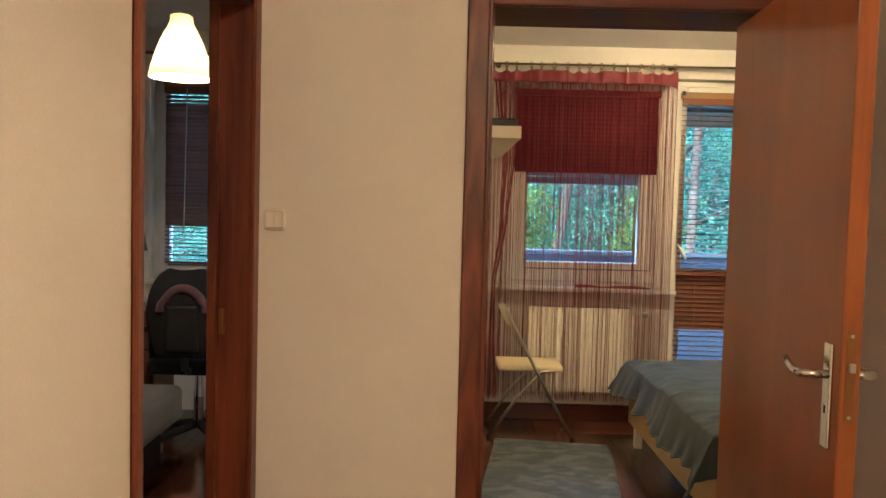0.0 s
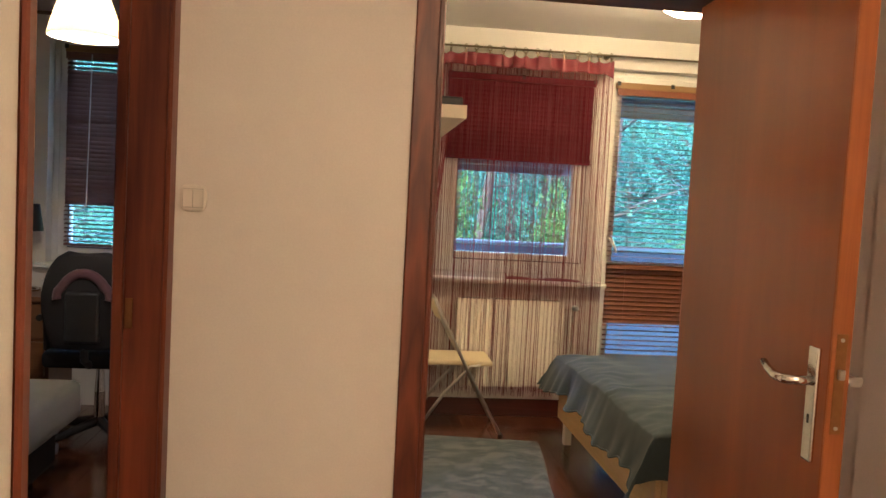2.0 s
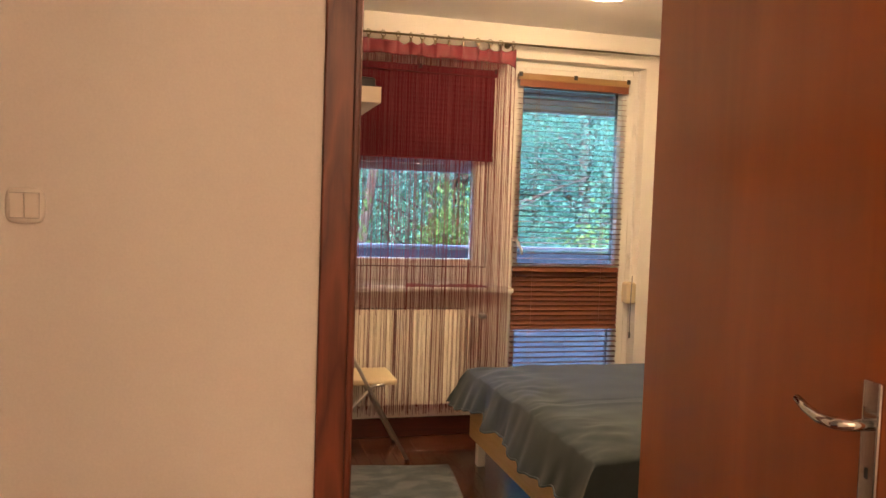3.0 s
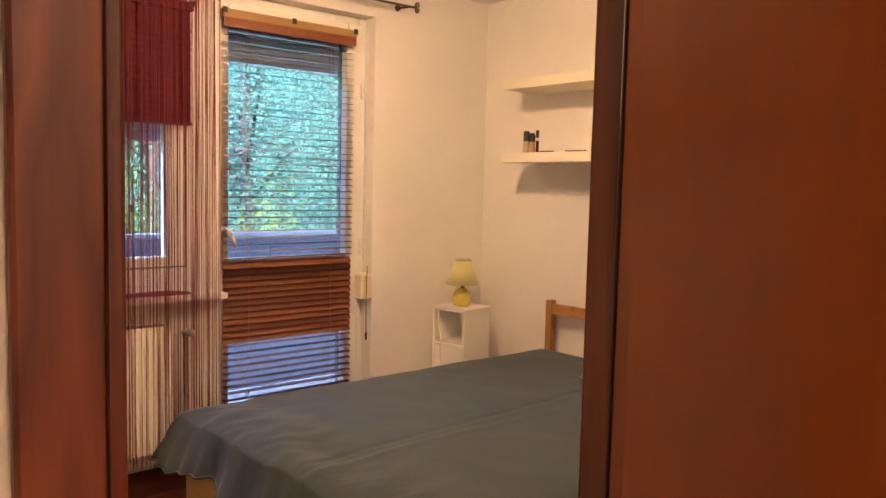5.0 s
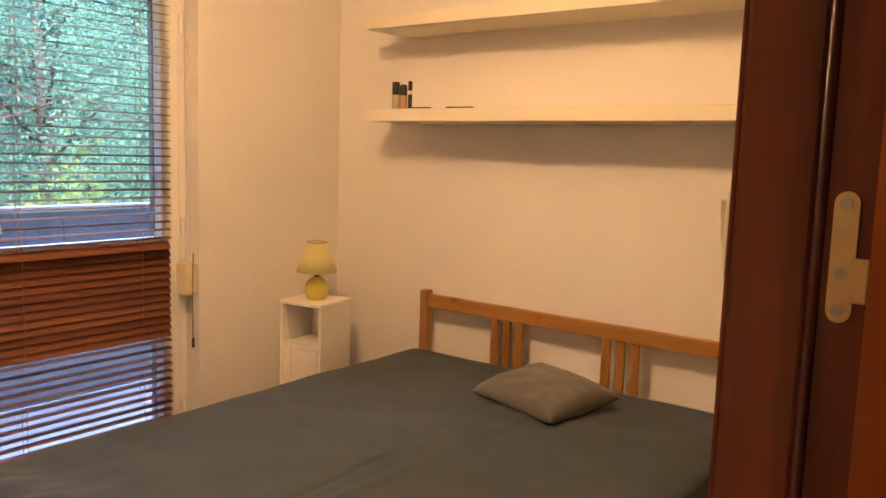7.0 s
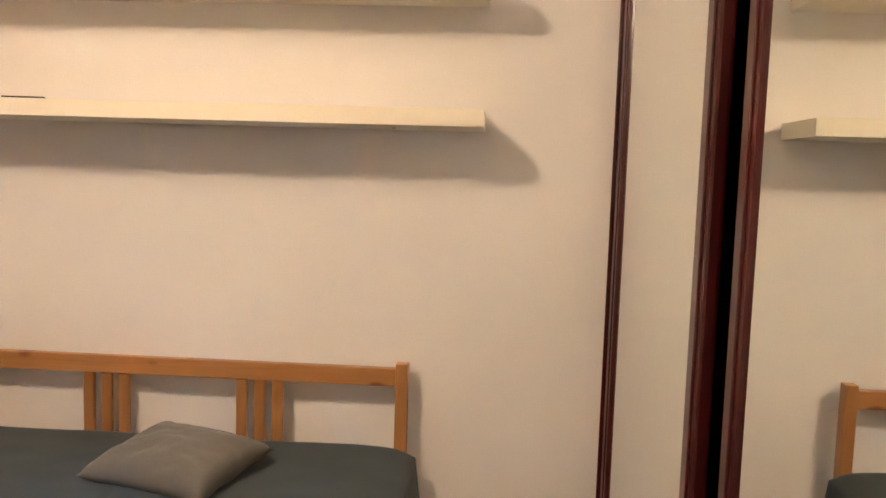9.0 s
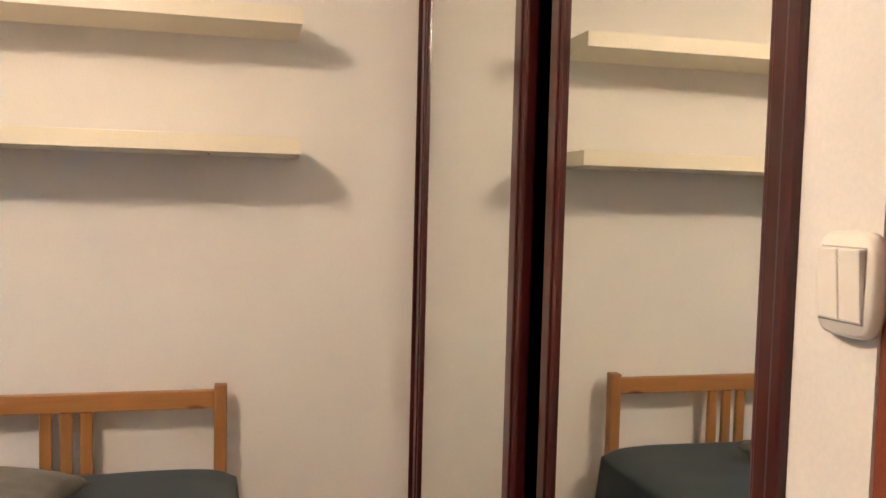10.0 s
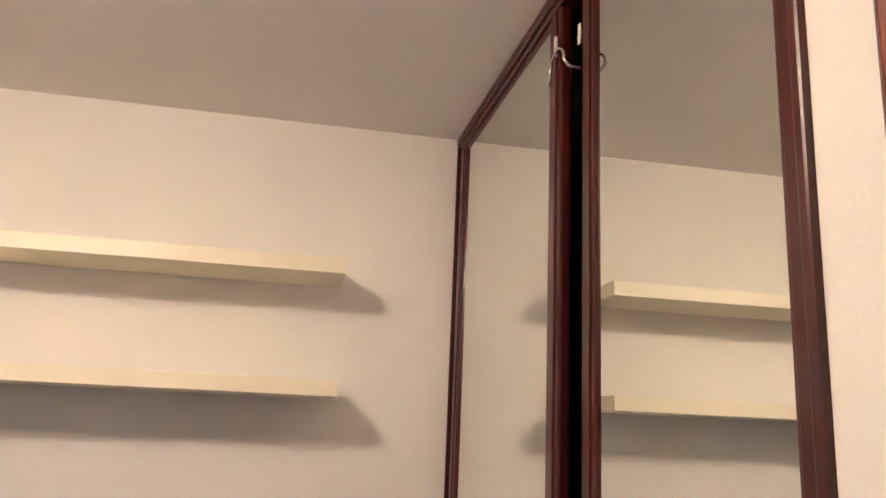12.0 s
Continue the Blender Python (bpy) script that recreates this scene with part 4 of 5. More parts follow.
BEIGE = plain("beige_liquid", (0.50, 0.30, 0.17), 0.2, vary=0.04, coat=0.6)
FROST = plain("frosted_bottle", (0.45, 0.36, 0.26), 0.3, vary=0.04, coat=0.3)
bottle(3.02, 4.870, 1.635, [(0, 0), (0.016, 0), (0.017, 0.003), (0.017, 0.060), (0.015, 0.062)], [(0.016, 0.062), (0.0165, 0.064), (0.0165, 0.114), (0.014, 0.117), (0, 0.117)], FROST, "tall frosted cosmetic bottle with a black cap")
bottle(3.02, 4.828, 1.635, [(0, 0), (0.017, 0), (0.018, 0.003), (0.018, 0.052), (0.012, 0.060), (0.011, 0.064)], [(0.0165, 0.058), (0.017, 0.060), (0.017, 0.090), (0.013, 0.104), (0, 0.106)], BEIGE, "beige foundation bottle with a rounded black cap")
bottle(3.02, 4.790, 1.635, [(0, 0), (0.008, 0), (0.0085, 0.002), (0.0085, 0.062)], [(0.0085, 0.078), (0.009, 0.080), (0.009, 0.117), (0, 0.119)], BLACK, "slim black mascara tube with a white ring")
part("ring", lathe([(0.0087, 0.062), (0.0092, 0.064), (0.0092, 0.076), (0.0087, 0.078)], (3.02, 4.790, 1.635), 16), PVC, bpy.data.objects["cosmetic_bottle.002"])
solid("eye_pencil", tube([(3.01, 4.765, 1.639), (3.02, 4.68, 1.639), (3.021, 4.67, 1.638)], [0.004, 0.004, 0.001], 8), BLACK, (3.01, 4.72, 1.635), "thin black pencil lying on the shelf", "pencil", group="cosmetics on the shelf")
solid("eye_pencil", tube([(3.01, 4.585, 1.639), (3.02, 4.46, 1.639), (3.021, 4.45, 1.638)], [0.004, 0.004, 0.001], 8), BLACK, (3.01, 4.52, 1.635), "thin black pencil lying on the shelf", "pencil", group="cosmetics on the shelf")

# ---- night stand and lamp ----
ns_pose = pose(2.836, 5.127, 0, 0, 0, 9) @ Matrix.Diagonal((0.96, 0.96, 1.0203, 1))


def on_ns(bm):
    bmesh.ops.transform(bm, matrix=ns_pose, verts=bm.verts[:])
    return bm


stand = thing("night_stand", (2.99, 5.21, 0), "narrow white open-fronted night stand in the corner", "night stand")
NW, ND = 0.245, 0.245
part("top", on_ns(box((-0.004, -0.004, 0.722), (NW, ND, 0.740), 0.002)), LACK, stand)
part("side", on_ns(box((0, 0, 0), (NW, 0.016, 0.722), 0.0015)), LACK, stand)
part("side", on_ns(box((0, ND - 0.016, 0), (NW, ND, 0.722), 0.0015)), LACK, stand)
part("back", on_ns(box((NW - 0.01, 0.016, 0), (NW, ND - 0.016, 0.722))), LACK, stand)
part("shelf", on_ns(box((0.002, 0.016, 0.525), (NW - 0.01, ND - 0.016, 0.541), 0.0015)), LACK, stand)
part("lower_door", on_ns(box((0.0, 0.018, 0.05), (0.014, ND - 0.018, 0.523), 0.002)), LACK, stand)
part("plinth", on_ns(box((0.02, 0.016, 0), (0.034, ND - 0.016, 0.05))), LACK, stand)
part("cable", tube([(2.886, 5.325, 0.757), (2.814, 5.325, 0.750), (2.798, 5.31, 0.66), (2.808, 5.295, 0.58), (2.796, 5.285, 0.52), (2.792, 5.275, 0.30)], 0.0025, 6), PVC, stand)
table_lamp = thing("table_lamp", (2.931, 5.256, 0.755), "small yellow ceramic table lamp, switched off", "lamp")
LC = (2.931, 5.256, 0.755)
part("base", lathe([(0, 0.0), (0.040, 0.0), (0.046, 0.006), (0.055, 0.035), (0.054, 0.060), (0.044, 0.084), (0.026, 0.098), (0.022, 0.104), (0, 0.104)], LC, 28), YELLOW, table_lamp, "round yellow glazed base", True)
part("neck", lathe([(0.012, 0.100), (0.012, 0.150), (0, 0.152)], LC, 14), BRONZE, table_lamp, "", True)
shd = part("shade", lathe([(0.096, 0.128), (0.046, 0.268)], LC, 40), SHADE, table_lamp, "pale yellow conical fabric shade", True)
thick(shd, 0.002)
part("trim", lathe([(0.0465, 0.266), (0.047, 0.270), (0.044, 0.270)], LC, 40), BRONZE, shd)

# ---- folding chair ----
fc = thing("folding_chair", (0.53, 5.10, 0), "cream folding chair with chrome tube legs by the curtain", "chair")
part("seat", box((0.325, 4.970, 0.425), (0.735, 5.300, 0.458), 0.014, 3), CREAM, fc, "padded cream seat", True)
for y in (4.950, 5.315):
    part("leg", tube([(0.800, y, 0.006), (0.560, y, 0.44), (0.400, y, 0.740), (0.372, y, 0.800), (0.36, y, 0.83)], 0.0105, 10), STEEL, fc, "", True)
    part("leg", tube([(0.275, y + (0.018 if y < 5.1 else -0.018), 0.006), (0.440, y + (0.018 if y < 5.1 else -0.018), 0.25), (0.600, y + (0.018 if y < 5.1 else -0.018), 0.425), (0.66, y + (0.018 if y < 5.1 else -0.018), 0.43)], 0.0105, 10), STEEL, fc, "", True)
    for x in (0.802, 0.273):
        part("rubber_foot", tube([(x, y if x > 0.5 else y + (0.018 if y < 5.1 else -0.018), 0), (x - 0.006 if x > 0.5 else x + 0.006, y if x > 0.5 else y + (0.018 if y < 5.1 else -0.018), 0.018)], 0.014, 10), BLACK, fc)
part("backrest", sheet(lambda u, v: Vector((0.352 + 0.055 * v - 0.03 * math.sin(math.pi * u), 4.950 + 0.365 * u, 0.825 - 0.12 * v)), 14, 4), CREAM, fc, "cream backrest panel", True)
part("cross_bar", tube([(0.36, 4.950, 0.83), (0.345, 5.05, 0.842), (0.345, 5.22, 0.842), (0.36, 5.315, 0.83)], 0.0105, 10), STEEL, fc, "", True)
part("cross_bar", tube([(0.70, 4.950, 0.19), (0.70, 5.315, 0.19)], 0.008, 8), STEEL, fc)

# ---- rug ----
def rug_skin(u, v):
    lx, ly = 0.71 * (u - 0.5) - 0.012, 1.735 * (v - 1)
    x, y = 0.670 + 0.992 * lx + 0.122 * ly, 4.893 - 0.122 * lx + 0.992 * ly
    e = min(u * 0.765, (1 - u) * 0.765, v * 1.735, (1 - v) * 1.735)
    return Vector((x + 0.006 * math.sin(9 * v), y + 0.005 * math.sin(7 * u), 0.003 + 0.011 * min(1, e / 0.012) + 0.002 * noise.noise(Vector((x * 9, y * 9, 0)))))


rug = solid("rug", sheet(rug_skin, 50, 100), RUG, (0.66, 3.9, 0), "worn grey-blue patterned rug beside the bed", "rug", smooth=True)

# ---- ceiling lamps ----
def dome_lamp(x, y, material, label):
    t = thing("ceiling_lamp", (x, y, ZC), label, "ceiling lamp")
    part("base", lathe([(0, -0.001), (0.115, -0.001), (0.124, -0.010), (0.126, -0.060), (0.120, -0.066), (0, -0.066)], (x, y, ZC), 40), PVC, t, "white lamp holder", True)
    part("dome", lathe([(0.118, -0.064), (0.150, -0.080), (0.166, -0.106), (0.164, -0.132), (0.142, -0.162), (0.102, -0.184), (0.050, -0.196), (0, -0.199)], (x, y, ZC), 40), material, t, "glowing opal glass dome", True)


dome_lamp(1.49, 4.15, DOME, "round opal glass ceiling lamp, switched on")
dome_lamp(0.25, -0.50, HALLDOME, "round opal glass hall ceiling lamp, switched on")

# ---- study ----
PX, PY = -1.225, 3.63
pend = thing("pendant_lamp", (PX, PY, 1.982), "bell-shaped white pendant lamp, switched on", "pendant lamp")
shade = part("shade", lathe([(0.049, 0.280), (0.050, 0.262), (0.053, 0.246), (0.067, 0.218), (0.093, 0.165), (0.115, 0.105), (0.133, 0.045), (0.140, 0.014), (0.139, 0.004)], (PX, PY, 1.982), 40), PENDANT, pend, "glowing pale bell shade", True)
thick(shade, 0.003)
part("cap", lathe([(0.046, 0.276), (0.040, 0.285), (0.012, 0.292), (0, 0.292)], (PX, PY, 1.982), 24), PVC, pend)
part("cord", tube([(PX, PY, 2.266), (PX, PY, ZC)], 0.003, 6), PVC, pend)
part("rose", lathe([(0.045, -0.001), (0.045, -0.02), (0.02, -0.045), (0, -0.045)], (PX, PY, ZC), 20), PVC, pend)
bulb = new("pendant_bulb", bpy.data.lights.new("pendant_bulb", "POINT"))
bulb.data.energy, bulb.data.shadow_soft_size, bulb.data.color = PENDANT_WATTS, 0.03, (1.0, 0.84, 0.62)
bulb.location = (PX, PY, 2.055)

srod = thing("curtain_rod", (-1.6, 5.36, 2.42), "thin dark curtain rod in the study", "curtain rod")
part("rod", tube([(-2.45, 5.37, 2.42), (-0.6, 5.37, 2.42)], 0.011, 10), BRONZE, srod)
part("bracket", tube([(-1.60, YN - 0.001, 2.415), (-1.60, 5.365, 2.415)], 0.007, 8), BRONZE, srod)

CX, CY = -1.475, 4.72
oc = thing("office_chair", (CX, CY, 0), "black office chair with a plum arch on its back", "office chair")


def back_shell(u, v):
    """Waisted back with a rounded head: v runs from the seat to the top."""
    s, t = 2 * u - 1, v
    w = 0.160 + 0.050 * math.sin(math.pi * t) - 0.005 * t
    w *= 0.70 + 0.30 * math.sqrt(max(0.0, 1 - (max(0.0, t - 0.74) / 0.26) ** 2.4))
    return Vector((CX + w * s, CY - 0.21 - 0.045 * (1 - s * s) - 0.03 * math.sin(math.pi * t), 0.565 + 0.485 * t - 0.030 * max(0, t - 0.5) * 2 * s ** 4))


b = part("backrest", sheet(back_shell, 24, 24), OFFCLOTH, oc, "black padded backrest", True)
thick(b, 0.055, 0)
bm = bmesh.new()
arch = [back_shell(0.5 + 0.27 * math.cos(a) * (1.15 if math.sin(a) < 0.3 else 1.0), 0.58 + 0.22 * max(0, math.sin(a)) - 0.12 * max(0, 0.3 - math.sin(a))) + Vector((0, -0.024, 0)) for a in (math.pi * (k - 1) / 16 for k in range(19))]
add_tube(bm, arch, 0.026, 8)
part("back_arch", bm, PLUM, oc, "plum fabric arch", True)
part("back_cover", box((CX - 0.085, CY - 0.325, 0.60), (CX + 0.085, CY - 0.262, 0.86), 0.018, 3), BLACK, oc, "black plastic back cover", True)
part("seat", box((CX - 0.24, CY - 0.20, 0.44), (CX + 0.24, CY + 0.26, 0.53), 0.035, 3), OFFCLOTH, oc, "", True)
part("spine", tube([(CX, CY - 0.18, 0.46), (CX, CY - 0.26, 0.50), (CX, CY - 0.27, 0.72)], 0.022, 10), BLACK, oc)
part("gas_lift", tube([(CX, CY, 0.10), (CX, CY, 0.28), (CX, CY, 0.44)], [0.030, 0.028, 0.018], 14), CHROME, oc)
for s in (-1, 1):
    part("armrest", tube([(CX + s * 0.23, CY + 0.02, 0.47), (CX + s * 0.29, CY + 0.02, 0.50), (CX + s * 0.29, CY + 0.0, 0.67), (CX + s * 0.28, CY + 0.12, 0.69), (CX + s * 0.28, CY - 0.12, 0.69)], 0.018, 8), BLACK, oc)
for k in range(5):
    a = 2 * math.pi * k / 5 + 0.35
    e = (CX + 0.28 * math.cos(a), CY + 0.28 * math.sin(a), 0.075)
    lg = part("base_arm", tube([(CX, CY, 0.12), e], [0.028, 0.018], 10), BLACK, oc)
    part("castor", tube([(e[0] - 0.02, e[1], 0.03), (e[0] + 0.02, e[1], 0.03)], 0.03, 14), GREYP, lg)

sofa = thing("daybed", (-2.15, 3.9, 0), "grey upholstered daybed along the study wall", "daybed")
part("mattress", box((-2.72, 3.05, 0.27), (-1.405, 4.25, 0.46), 0.05, 4), SOFA, sofa, "grey fabric cushion", True)
part("base", box((-2.72, 3.12, 0.06), (-1.50, 4.18, 0.275), 0.02, 2), OFFCLOTH, sofa)
for x, y in ((-2.66, 3.2), (-1.60, 3.2), (-2.66, 4.1), (-1.60, 4.1)):
    part("foot", tube([(x, y, 0), (x, y, 0.07)], 0.025, 10), BLACK, sofa)

desk = thing("desk", (-1.9, 5.15, 0), "wooden desk with drawers under the study window", "desk")
DESKW = wood("desk_veneer", (0.26, 0.12, 0.05), (0.17, 0.07, 0.03), 0, 0.4)
part("top", box((-2.70, 4.98, 0.715), (-1.00, 5.41, 0.745), 0.004), DESKW, desk)
ped = part("pedestal", box((-2.42, 5.02, 0.02), (-1.86, 5.40, 0.714), 0.004), DESKW, desk)
for z in (0.06, 0.28, 0.50):
    part("drawer", box((-2.40, 5.000, z), (-1.88, 5.021, z + 0.20), 0.004), DESKW, ped)
part("leg", box((-1.06, 5.02, 0), (-1.03, 5.40, 0.714)), DESKW, desk)
dl = thing("desk_lamp", (-2.08, 5.25, 0.745), "black desk lamp with a drum shade", "desk lamp")
part("shade", lathe([(0.085, 0.36), (0.062, 0.52)], (-2.08, 5.25, 0.745), 28), BLACK, dl, "", True)
part("stem", tube([(-2.08, 5.25, 0.75), (-2.08, 5.25, 1.12)], 0.010, 10), CHROME, dl)
part("base", lathe([(0, 0), (0.07, 0), (0.065, 0.018), (0.012, 0.03), (0, 0.03)], (-2.08, 5.25, 0.745), 24), CHROME, dl, "", True)
solid("small_pot", lathe([(0, 0), (0.030, 0), (0.036, 0.07), (0.030, 0.072), (0, 0.066)], (-1.955, 5.22, 0.745), 20), PVC, (-1.955, 5.22, 0.745), "small white pot on the desk", "pot", smooth=True)
solid("computer_mouse", lathe([(0, 0.028), (0.020, 0.024), (0.034, 0.010), (0.036, 0.0), (0, 0)], (-1.60, 5.43, 0.902), 20), BLACK, (-1.60, 5.43, 0.902), "small dark object on the study window sill", "mouse", smooth=True)
solid("paper_stack", box((-1.95, 5.40, 0.902), (-1.70, 5.50, 0.915), 0.002), LACK, (-1.8, 5.45, 0.902), "pile of papers on the study window sill", "papers")

# ---- balcony and outdoors ----
structure("balcony", boxes(((-0.4, YO, -0.20), (3.6, 7.05, -0.02))), CONCRETE, "pale concrete balcony floor", "balcony")
rail = thing("balustrade", (1.6, 6.95, -0.02), "blue-grey balcony balustrade with a pale top rail", "balustrade")
for k in range(4):
    x = -0.38 + 0.99 * k
    part("panel", box((x + 0.001, 6.93, 0.46), (x + 0.989, 6.95, 1.06), 0.002), BALPANEL, rail)
    part("kick_panel", box((x + 0.001, 6.93, -0.01), (x + 0.989, 6.948, 0.44), 0.002), KICK, rail, "pale lower panel")
    part("post", box((x - 0.02, 6.95, -0.02), (x + 0.02, 6.99, 1.05)), STEEL, rail)
part("top_rail", box((-0.4, 6.91, 1.066), (3.6, 7.0, 1.096), 0.008, 2), CONCRETE, rail, "pale grey handrail")
structure("ground", box((-400, YO, -3.3), (400, 600, -3.2)), GRASS, "lawn below the house", "ground")
structure("house_front", boxes(((-14, YO - 0.02, -3.2), (OX - 0.1, YO + 0.2, 6.5)), ((XE + 0.1, YO - 0.02, -3.2), (14, YO + 0.2, 6.5)), ((OX - 0.1, YO - 0.02, -3.2), (XE + 0.1, YO, -0.12)), ((OX - 0.1, YO - 0.02, ZC + 0.15), (XE + 0.1, YO + 0.1, 6.5))), RENDER, "rendered outer wall of the house", "facade")


def tree(x, y, h, seed, spread, n=70000):
    r = random.Random(seed)
    g = -3.2
    t = thing("tree", (x, y, g), "leafy green tree behind the balcony", "tree", "trees")
    bm = bmesh.new()
    lean = r.uniform(-0.4, 0.4)
    add_tube(bm, [(x, y, g), (x + 0.3 * lean, y, g + 0.25 * h), (x + lean, y + 0.2, g + 0.55 * h), (x + 1.4 * lean, y + 0.2, g + 0.9 * h)], [0.20, 0.16, 0.11, 0.03], 10)
    clumps = []
    for k in range(40):
        a, q = r.uniform(0, 2 * math.pi), r.uniform(0.22, 1.0)
        d = spread * (0.35 + 0.65 * math.sin(math.pi * min(q, 0.95))) * r.uniform(0.4, 1.0)
        c = Vector((x + lean * q + d * math.cos(a), y + d * math.sin(a), g + h * q + r.uniform(-0.3, 0.3)))
        clumps.append((c, r.uniform(0.6, 1.25)))
        s = Vector((x + lean * q * 0.8, y + 0.1, g + h * q * 0.75))
        add_tube(bm, [s, (s + c) / 2 + Vector((0, 0, 0.15)), c], [0.05, 0.032, 0.010], 6)
    part("trunk", bm, BARK, t, "", True)
    rng = np.random.default_rng(seed)
    pick = rng.integers(0, len(clumps), n)
    cen = np.array([tuple(c) for c, _ in clumps])[pick]
    rad = np.array([q for _, q in clumps])[pick]
    off = rng.normal(size=(n, 3)) * 0.70 * rad[:, None]
    pos = cen + off
    u = rng.normal(size=(n, 3))
    u /= np.linalg.norm(u, axis=1)[:, None]
    w = np.cross(u, rng.normal(size=(n, 3)))
    w /= np.linalg.norm(w, axis=1)[:, None]
    size = rng.uniform(0.018, 0.042, n)[:, None]
    verts = np.stack([pos - u * size, pos + w * size * 0.55, pos + u * size, pos - w * size * 0.55], 1).reshape(-1, 3) - np.array([x, y, g])
    me = bpy.data.meshes.new("crown")
    me.from_pydata(verts.tolist(), [], np.arange(4 * n).reshape(-1, 4).tolist())
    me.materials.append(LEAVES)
    cr = new("crown", me)
    cr.parent = t


for k, (x, y, h, s) in enumerate(((-5.5, 13.5, 9.5, 2.6), (-2.6, 11.5, 9.0, 2.3), (0.6, 12.5, 10.0, 2.5), (3.4, 11.0, 9.0, 2.4), (6.2, 13.0, 10.5, 2.8), (9.0, 11.5, 9.5, 2.6), (2.0, 16.5, 12.0, 3.2), (6.0, 17.5, 12.5, 3.4), (-2.0, 17.0, 12.0, 3.2), (11.5, 15.5, 12.0, 3.3), (14.5, 13.0, 11.0, 3.2))):
    tree(x * 1.25, y + 4.5, h * 1.2, 40 + k, s * 1.3)


def slim_tree(x, y, lean, r0, bend, bark, seed):
    """A tall bare stem with a few dead side twigs and a high thin crown."""
    r = random.Random(seed)
    t = thing("tree", (x, y, -3.2), "slender tree with a bare straight stem", "tree", "trees")
    bm = bmesh.new()
    line = [Vector((x + lean * q + bend * math.sin(q * 0.55), y, -3.2 + q)) for q in (0, 2, 3.5, 4.2, 5, 6.5, 9, 12)]
    add_tube(bm, line, [r0 * 1.3, r0 * 1.05, r0, r0 * 0.97, r0 * 0.93, r0 * 0.85, r0 * 0.65, r0 * 0.3], 10)
    for k in range(14):
        q = r.uniform(2.5, 11)
        c = Vector((x + lean * q + bend * math.sin(q * 0.55), y, -3.2 + q))
        d = Vector((r.uniform(-1, 1), r.uniform(-0.6, 0.6), r.uniform(-0.1, 0.5)))
        add_tube(bm, [c, c + 0.5 * d, c + d + Vector((0, 0, 0.15))], [0.018, 0.012, 0.004], 5)
    part("trunk", bm, bark, t, "", True)


for k, (x, y, lean, r0, bend, bark) in enumerate(((1.05, 13.0, 0.175, 0.088, 0.05, BARK), (3.85, 13.0, 0.03, 0.075, 0.0, PINEBARK), (3.25, 14.5, 0.0, 0.06, 0.04, PINEBARK), (2.55, 15.0, 0.03, 0.07, 0.02, PINEBARK))):
    slim_tree(x, y, lean, r0, bend, bark, 80 + k)


def shrub(x, y, top, spread, seed, n=3000):
    """Thin stems with sprays of broad light leaves."""
    r, rng = random.Random(seed), np.random.default_rng(seed)
    t = thing("shrub", (x, y, -3.2), "tall shrub with sunlit yellow-green leaves", "shrub", "shrubs")
    bm, tips = bmesh.new(), []
    for k in range(9):
        a = r.uniform(0, 2 * math.pi)
        e = Vector((x + spread * r.uniform(0.2, 1) * math.cos(a), y + 0.6 * spread * math.sin(a), top - r.uniform(0.0, 1.1)))
        mid = Vector((x + 0.3 * (e.x - x), y + 0.3 * (e.y - y), -3.2 + 0.6 * (e.z + 3.2)))
        add_tube(bm, [(x, y, -3.2), mid, e], [0.022, 0.014, 0.004], 6)
        tips += [mid.lerp(e, f) for f in (0.45, 0.6, 0.75, 0.88, 1.0)]
    part("stems", bm, BARK, t, "", True)
    pos = np.array([tuple(q) for q in tips])[rng.integers(0, len(tips), n)] + rng.normal(size=(n, 3)) * 0.17
    u = rng.normal(size=(n, 3))
    u /= np.linalg.norm(u, axis=1)[:, None]
    w = np.cross(u, rng.normal(size=(n, 3)))
    w /= np.linalg.norm(w, axis=1)[:, None]
    size = rng.uniform(0.022, 0.048, n)[:, None]
    verts = np.stack([pos - u * size, pos + w * size * 0.6, pos + u * size, pos - w * size * 0.6], 1).reshape(-1, 3) - np.array([x, y, -3.2])
    me = bpy.data.meshes.new("leaves")
    me.from_pydata(verts.tolist(), [], np.arange(4 * n).reshape(-1, 4).tolist())
    me.materials.append(SUNLEAVES)
    new("leaves", me).parent = t


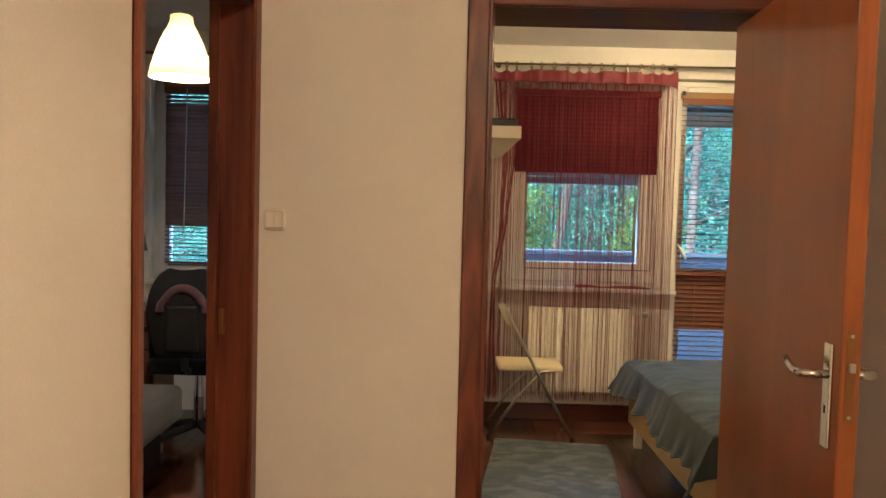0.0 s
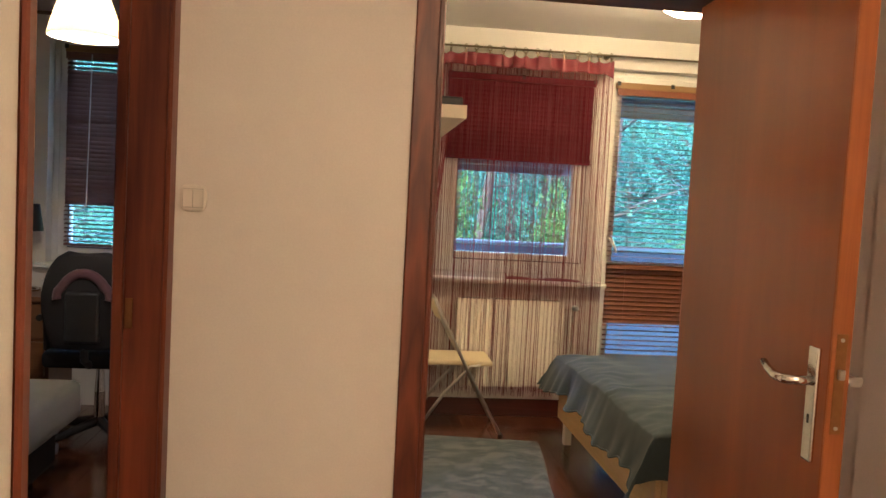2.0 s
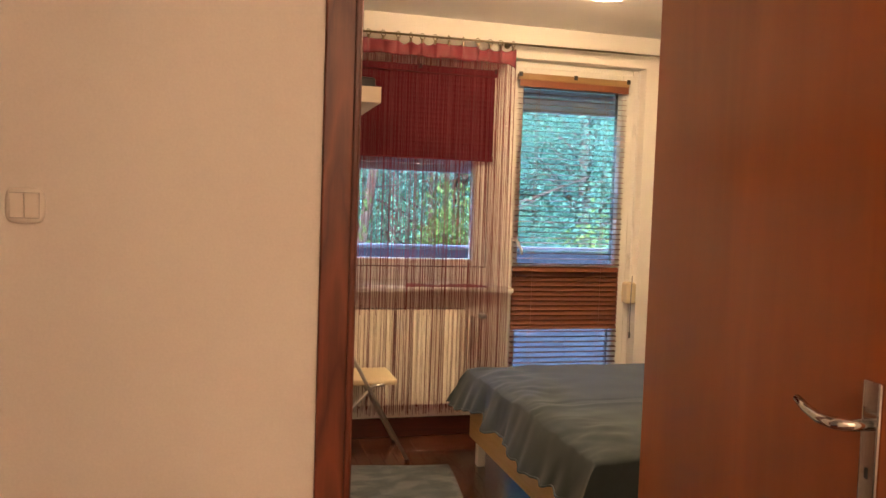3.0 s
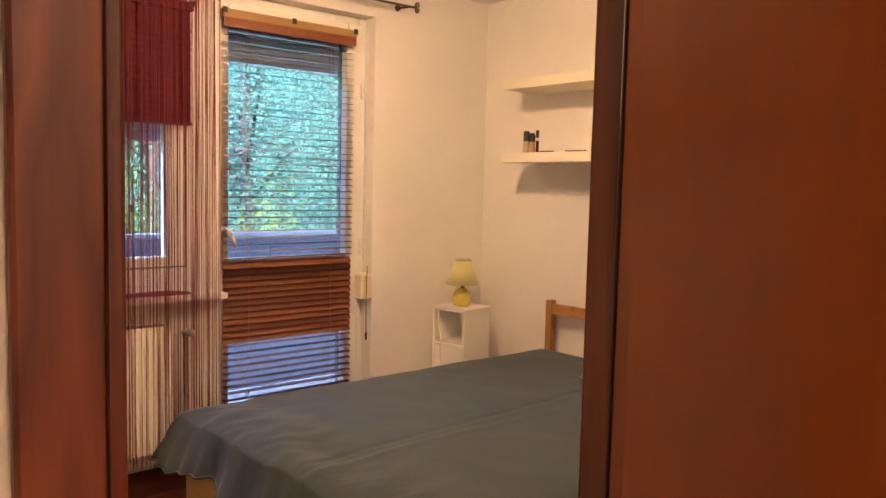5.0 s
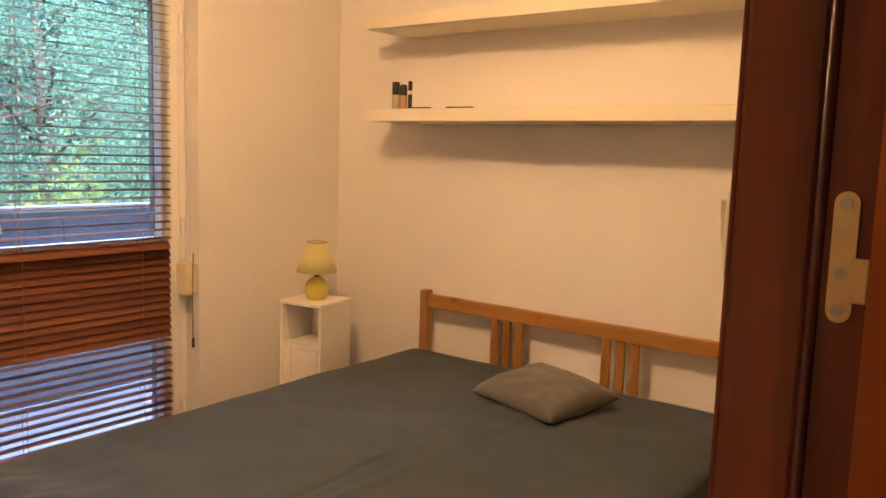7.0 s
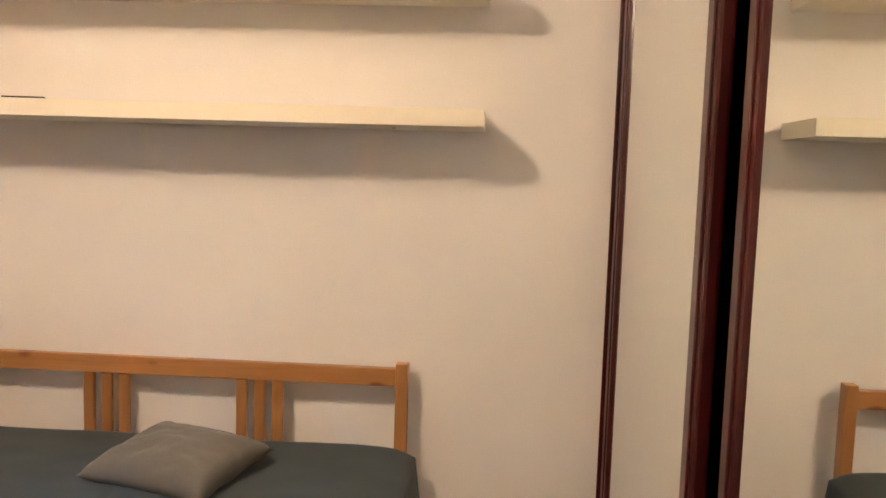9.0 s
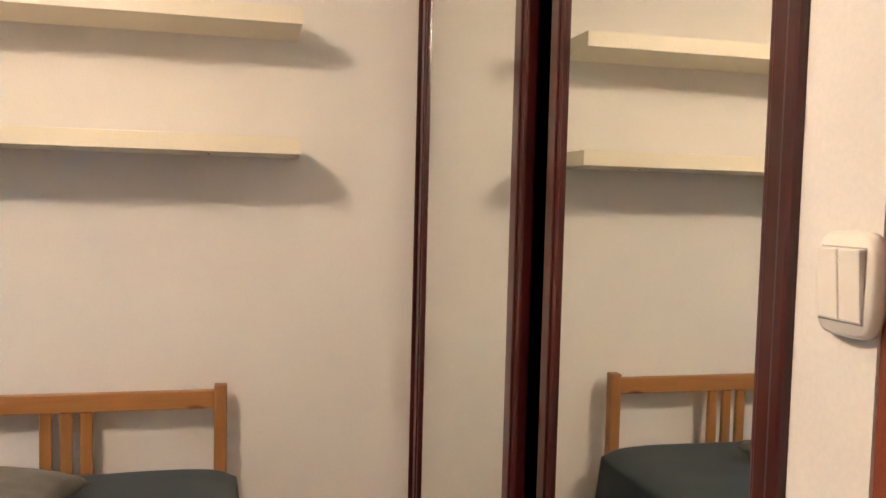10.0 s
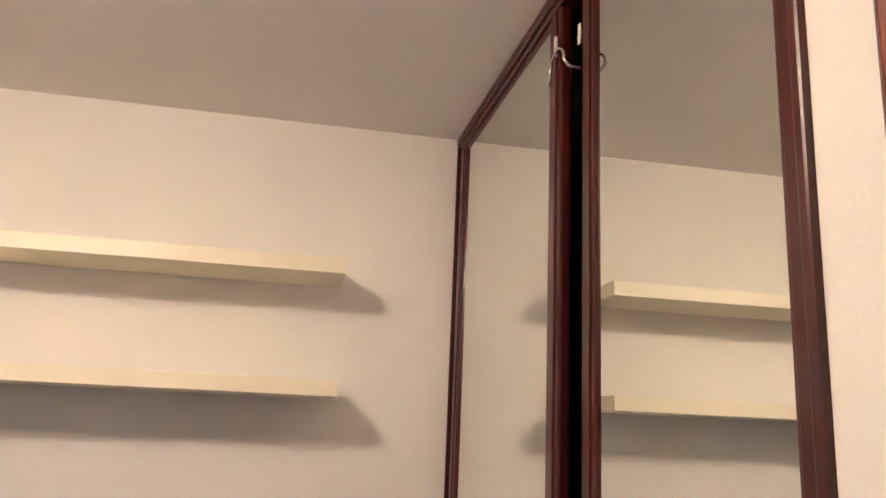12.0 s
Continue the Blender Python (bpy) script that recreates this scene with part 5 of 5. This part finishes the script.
shrub(2.62, 10.5, 1.75, 0.42, 61)
shrub(0.88, 10.5, 1.90, 0.40, 62)
shrub(4.9, 11.2, 1.30, 0.5, 63)
rw = np.random.default_rng(3)
NW_ = 170000
pos = np.stack([rw.uniform(-34, 48, NW_), rw.uniform(27, 37, NW_), rw.uniform(0.2, 21.0, NW_)], 1)
pos[:, 2] *= 0.90 + 0.10 * np.sin(pos[:, 0] * 0.9) * np.cos(pos[:, 0] * 0.37)
u = rw.normal(size=(NW_, 3))
u /= np.linalg.norm(u, axis=1)[:, None]
w = np.cross(u, rw.normal(size=(NW_, 3)))
w /= np.linalg.norm(w, axis=1)[:, None]
size = rw.uniform(0.20, 0.42, NW_)[:, None]
quad = np.stack([pos - u * size, pos + w * size * 0.6, pos + u * size, pos - w * size * 0.6], 1).reshape(-1, 3)
woods = bpy.data.meshes.new("far_woods")
woods.from_pydata(quad.tolist(), [], np.arange(4 * NW_).reshape(-1, 4).tolist())
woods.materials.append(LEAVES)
wo = tagged(new("far_woods", woods), "distant mixed green woods", "woods", "", "stuff")
wo.location = (0, 0, -3.2)

# ---- parquet strips, last ----
PLANK = {}


def plank(w, l):
    if (w, l) not in PLANK:
        PLANK[(w, l)] = finish(box((0, 0, -0.006), (w - 0.0012, l - 0.0012, 0.0), 0.0008), "plank", PARQUET)
    return PLANK[(w, l)]


floor_ob = bpy.data.objects["floor"]
rp = random.Random(9)
for i in range(18):
    y = 2.76 + rp.choice((0.0, -0.14, -0.28))
    x = XW + 0.02 + 0.075 * i
    while y < YN - 0.03:
        y0, y1 = max(y, 2.76), min(y + 0.42, YN - 0.02)
        if y1 - y0 > 0.05:
            p = new("plank", plank(0.075, round(y1 - y0, 2)))
            p.parent = floor_ob
            p.location = (x, y0, rp.uniform(0.0, 0.0006))
        y += 0.42
for i in range(12):
    for j in range(8):
        p = new("plank", plank(0.075, 0.42))
        p.parent = floor_ob
        p.location = (-2.05 + 0.075 * i, 2.6 + 0.42 * j + (0.14 if i % 2 else 0) - 0.42 * 0.3, rp.uniform(0.0, 0.0006))
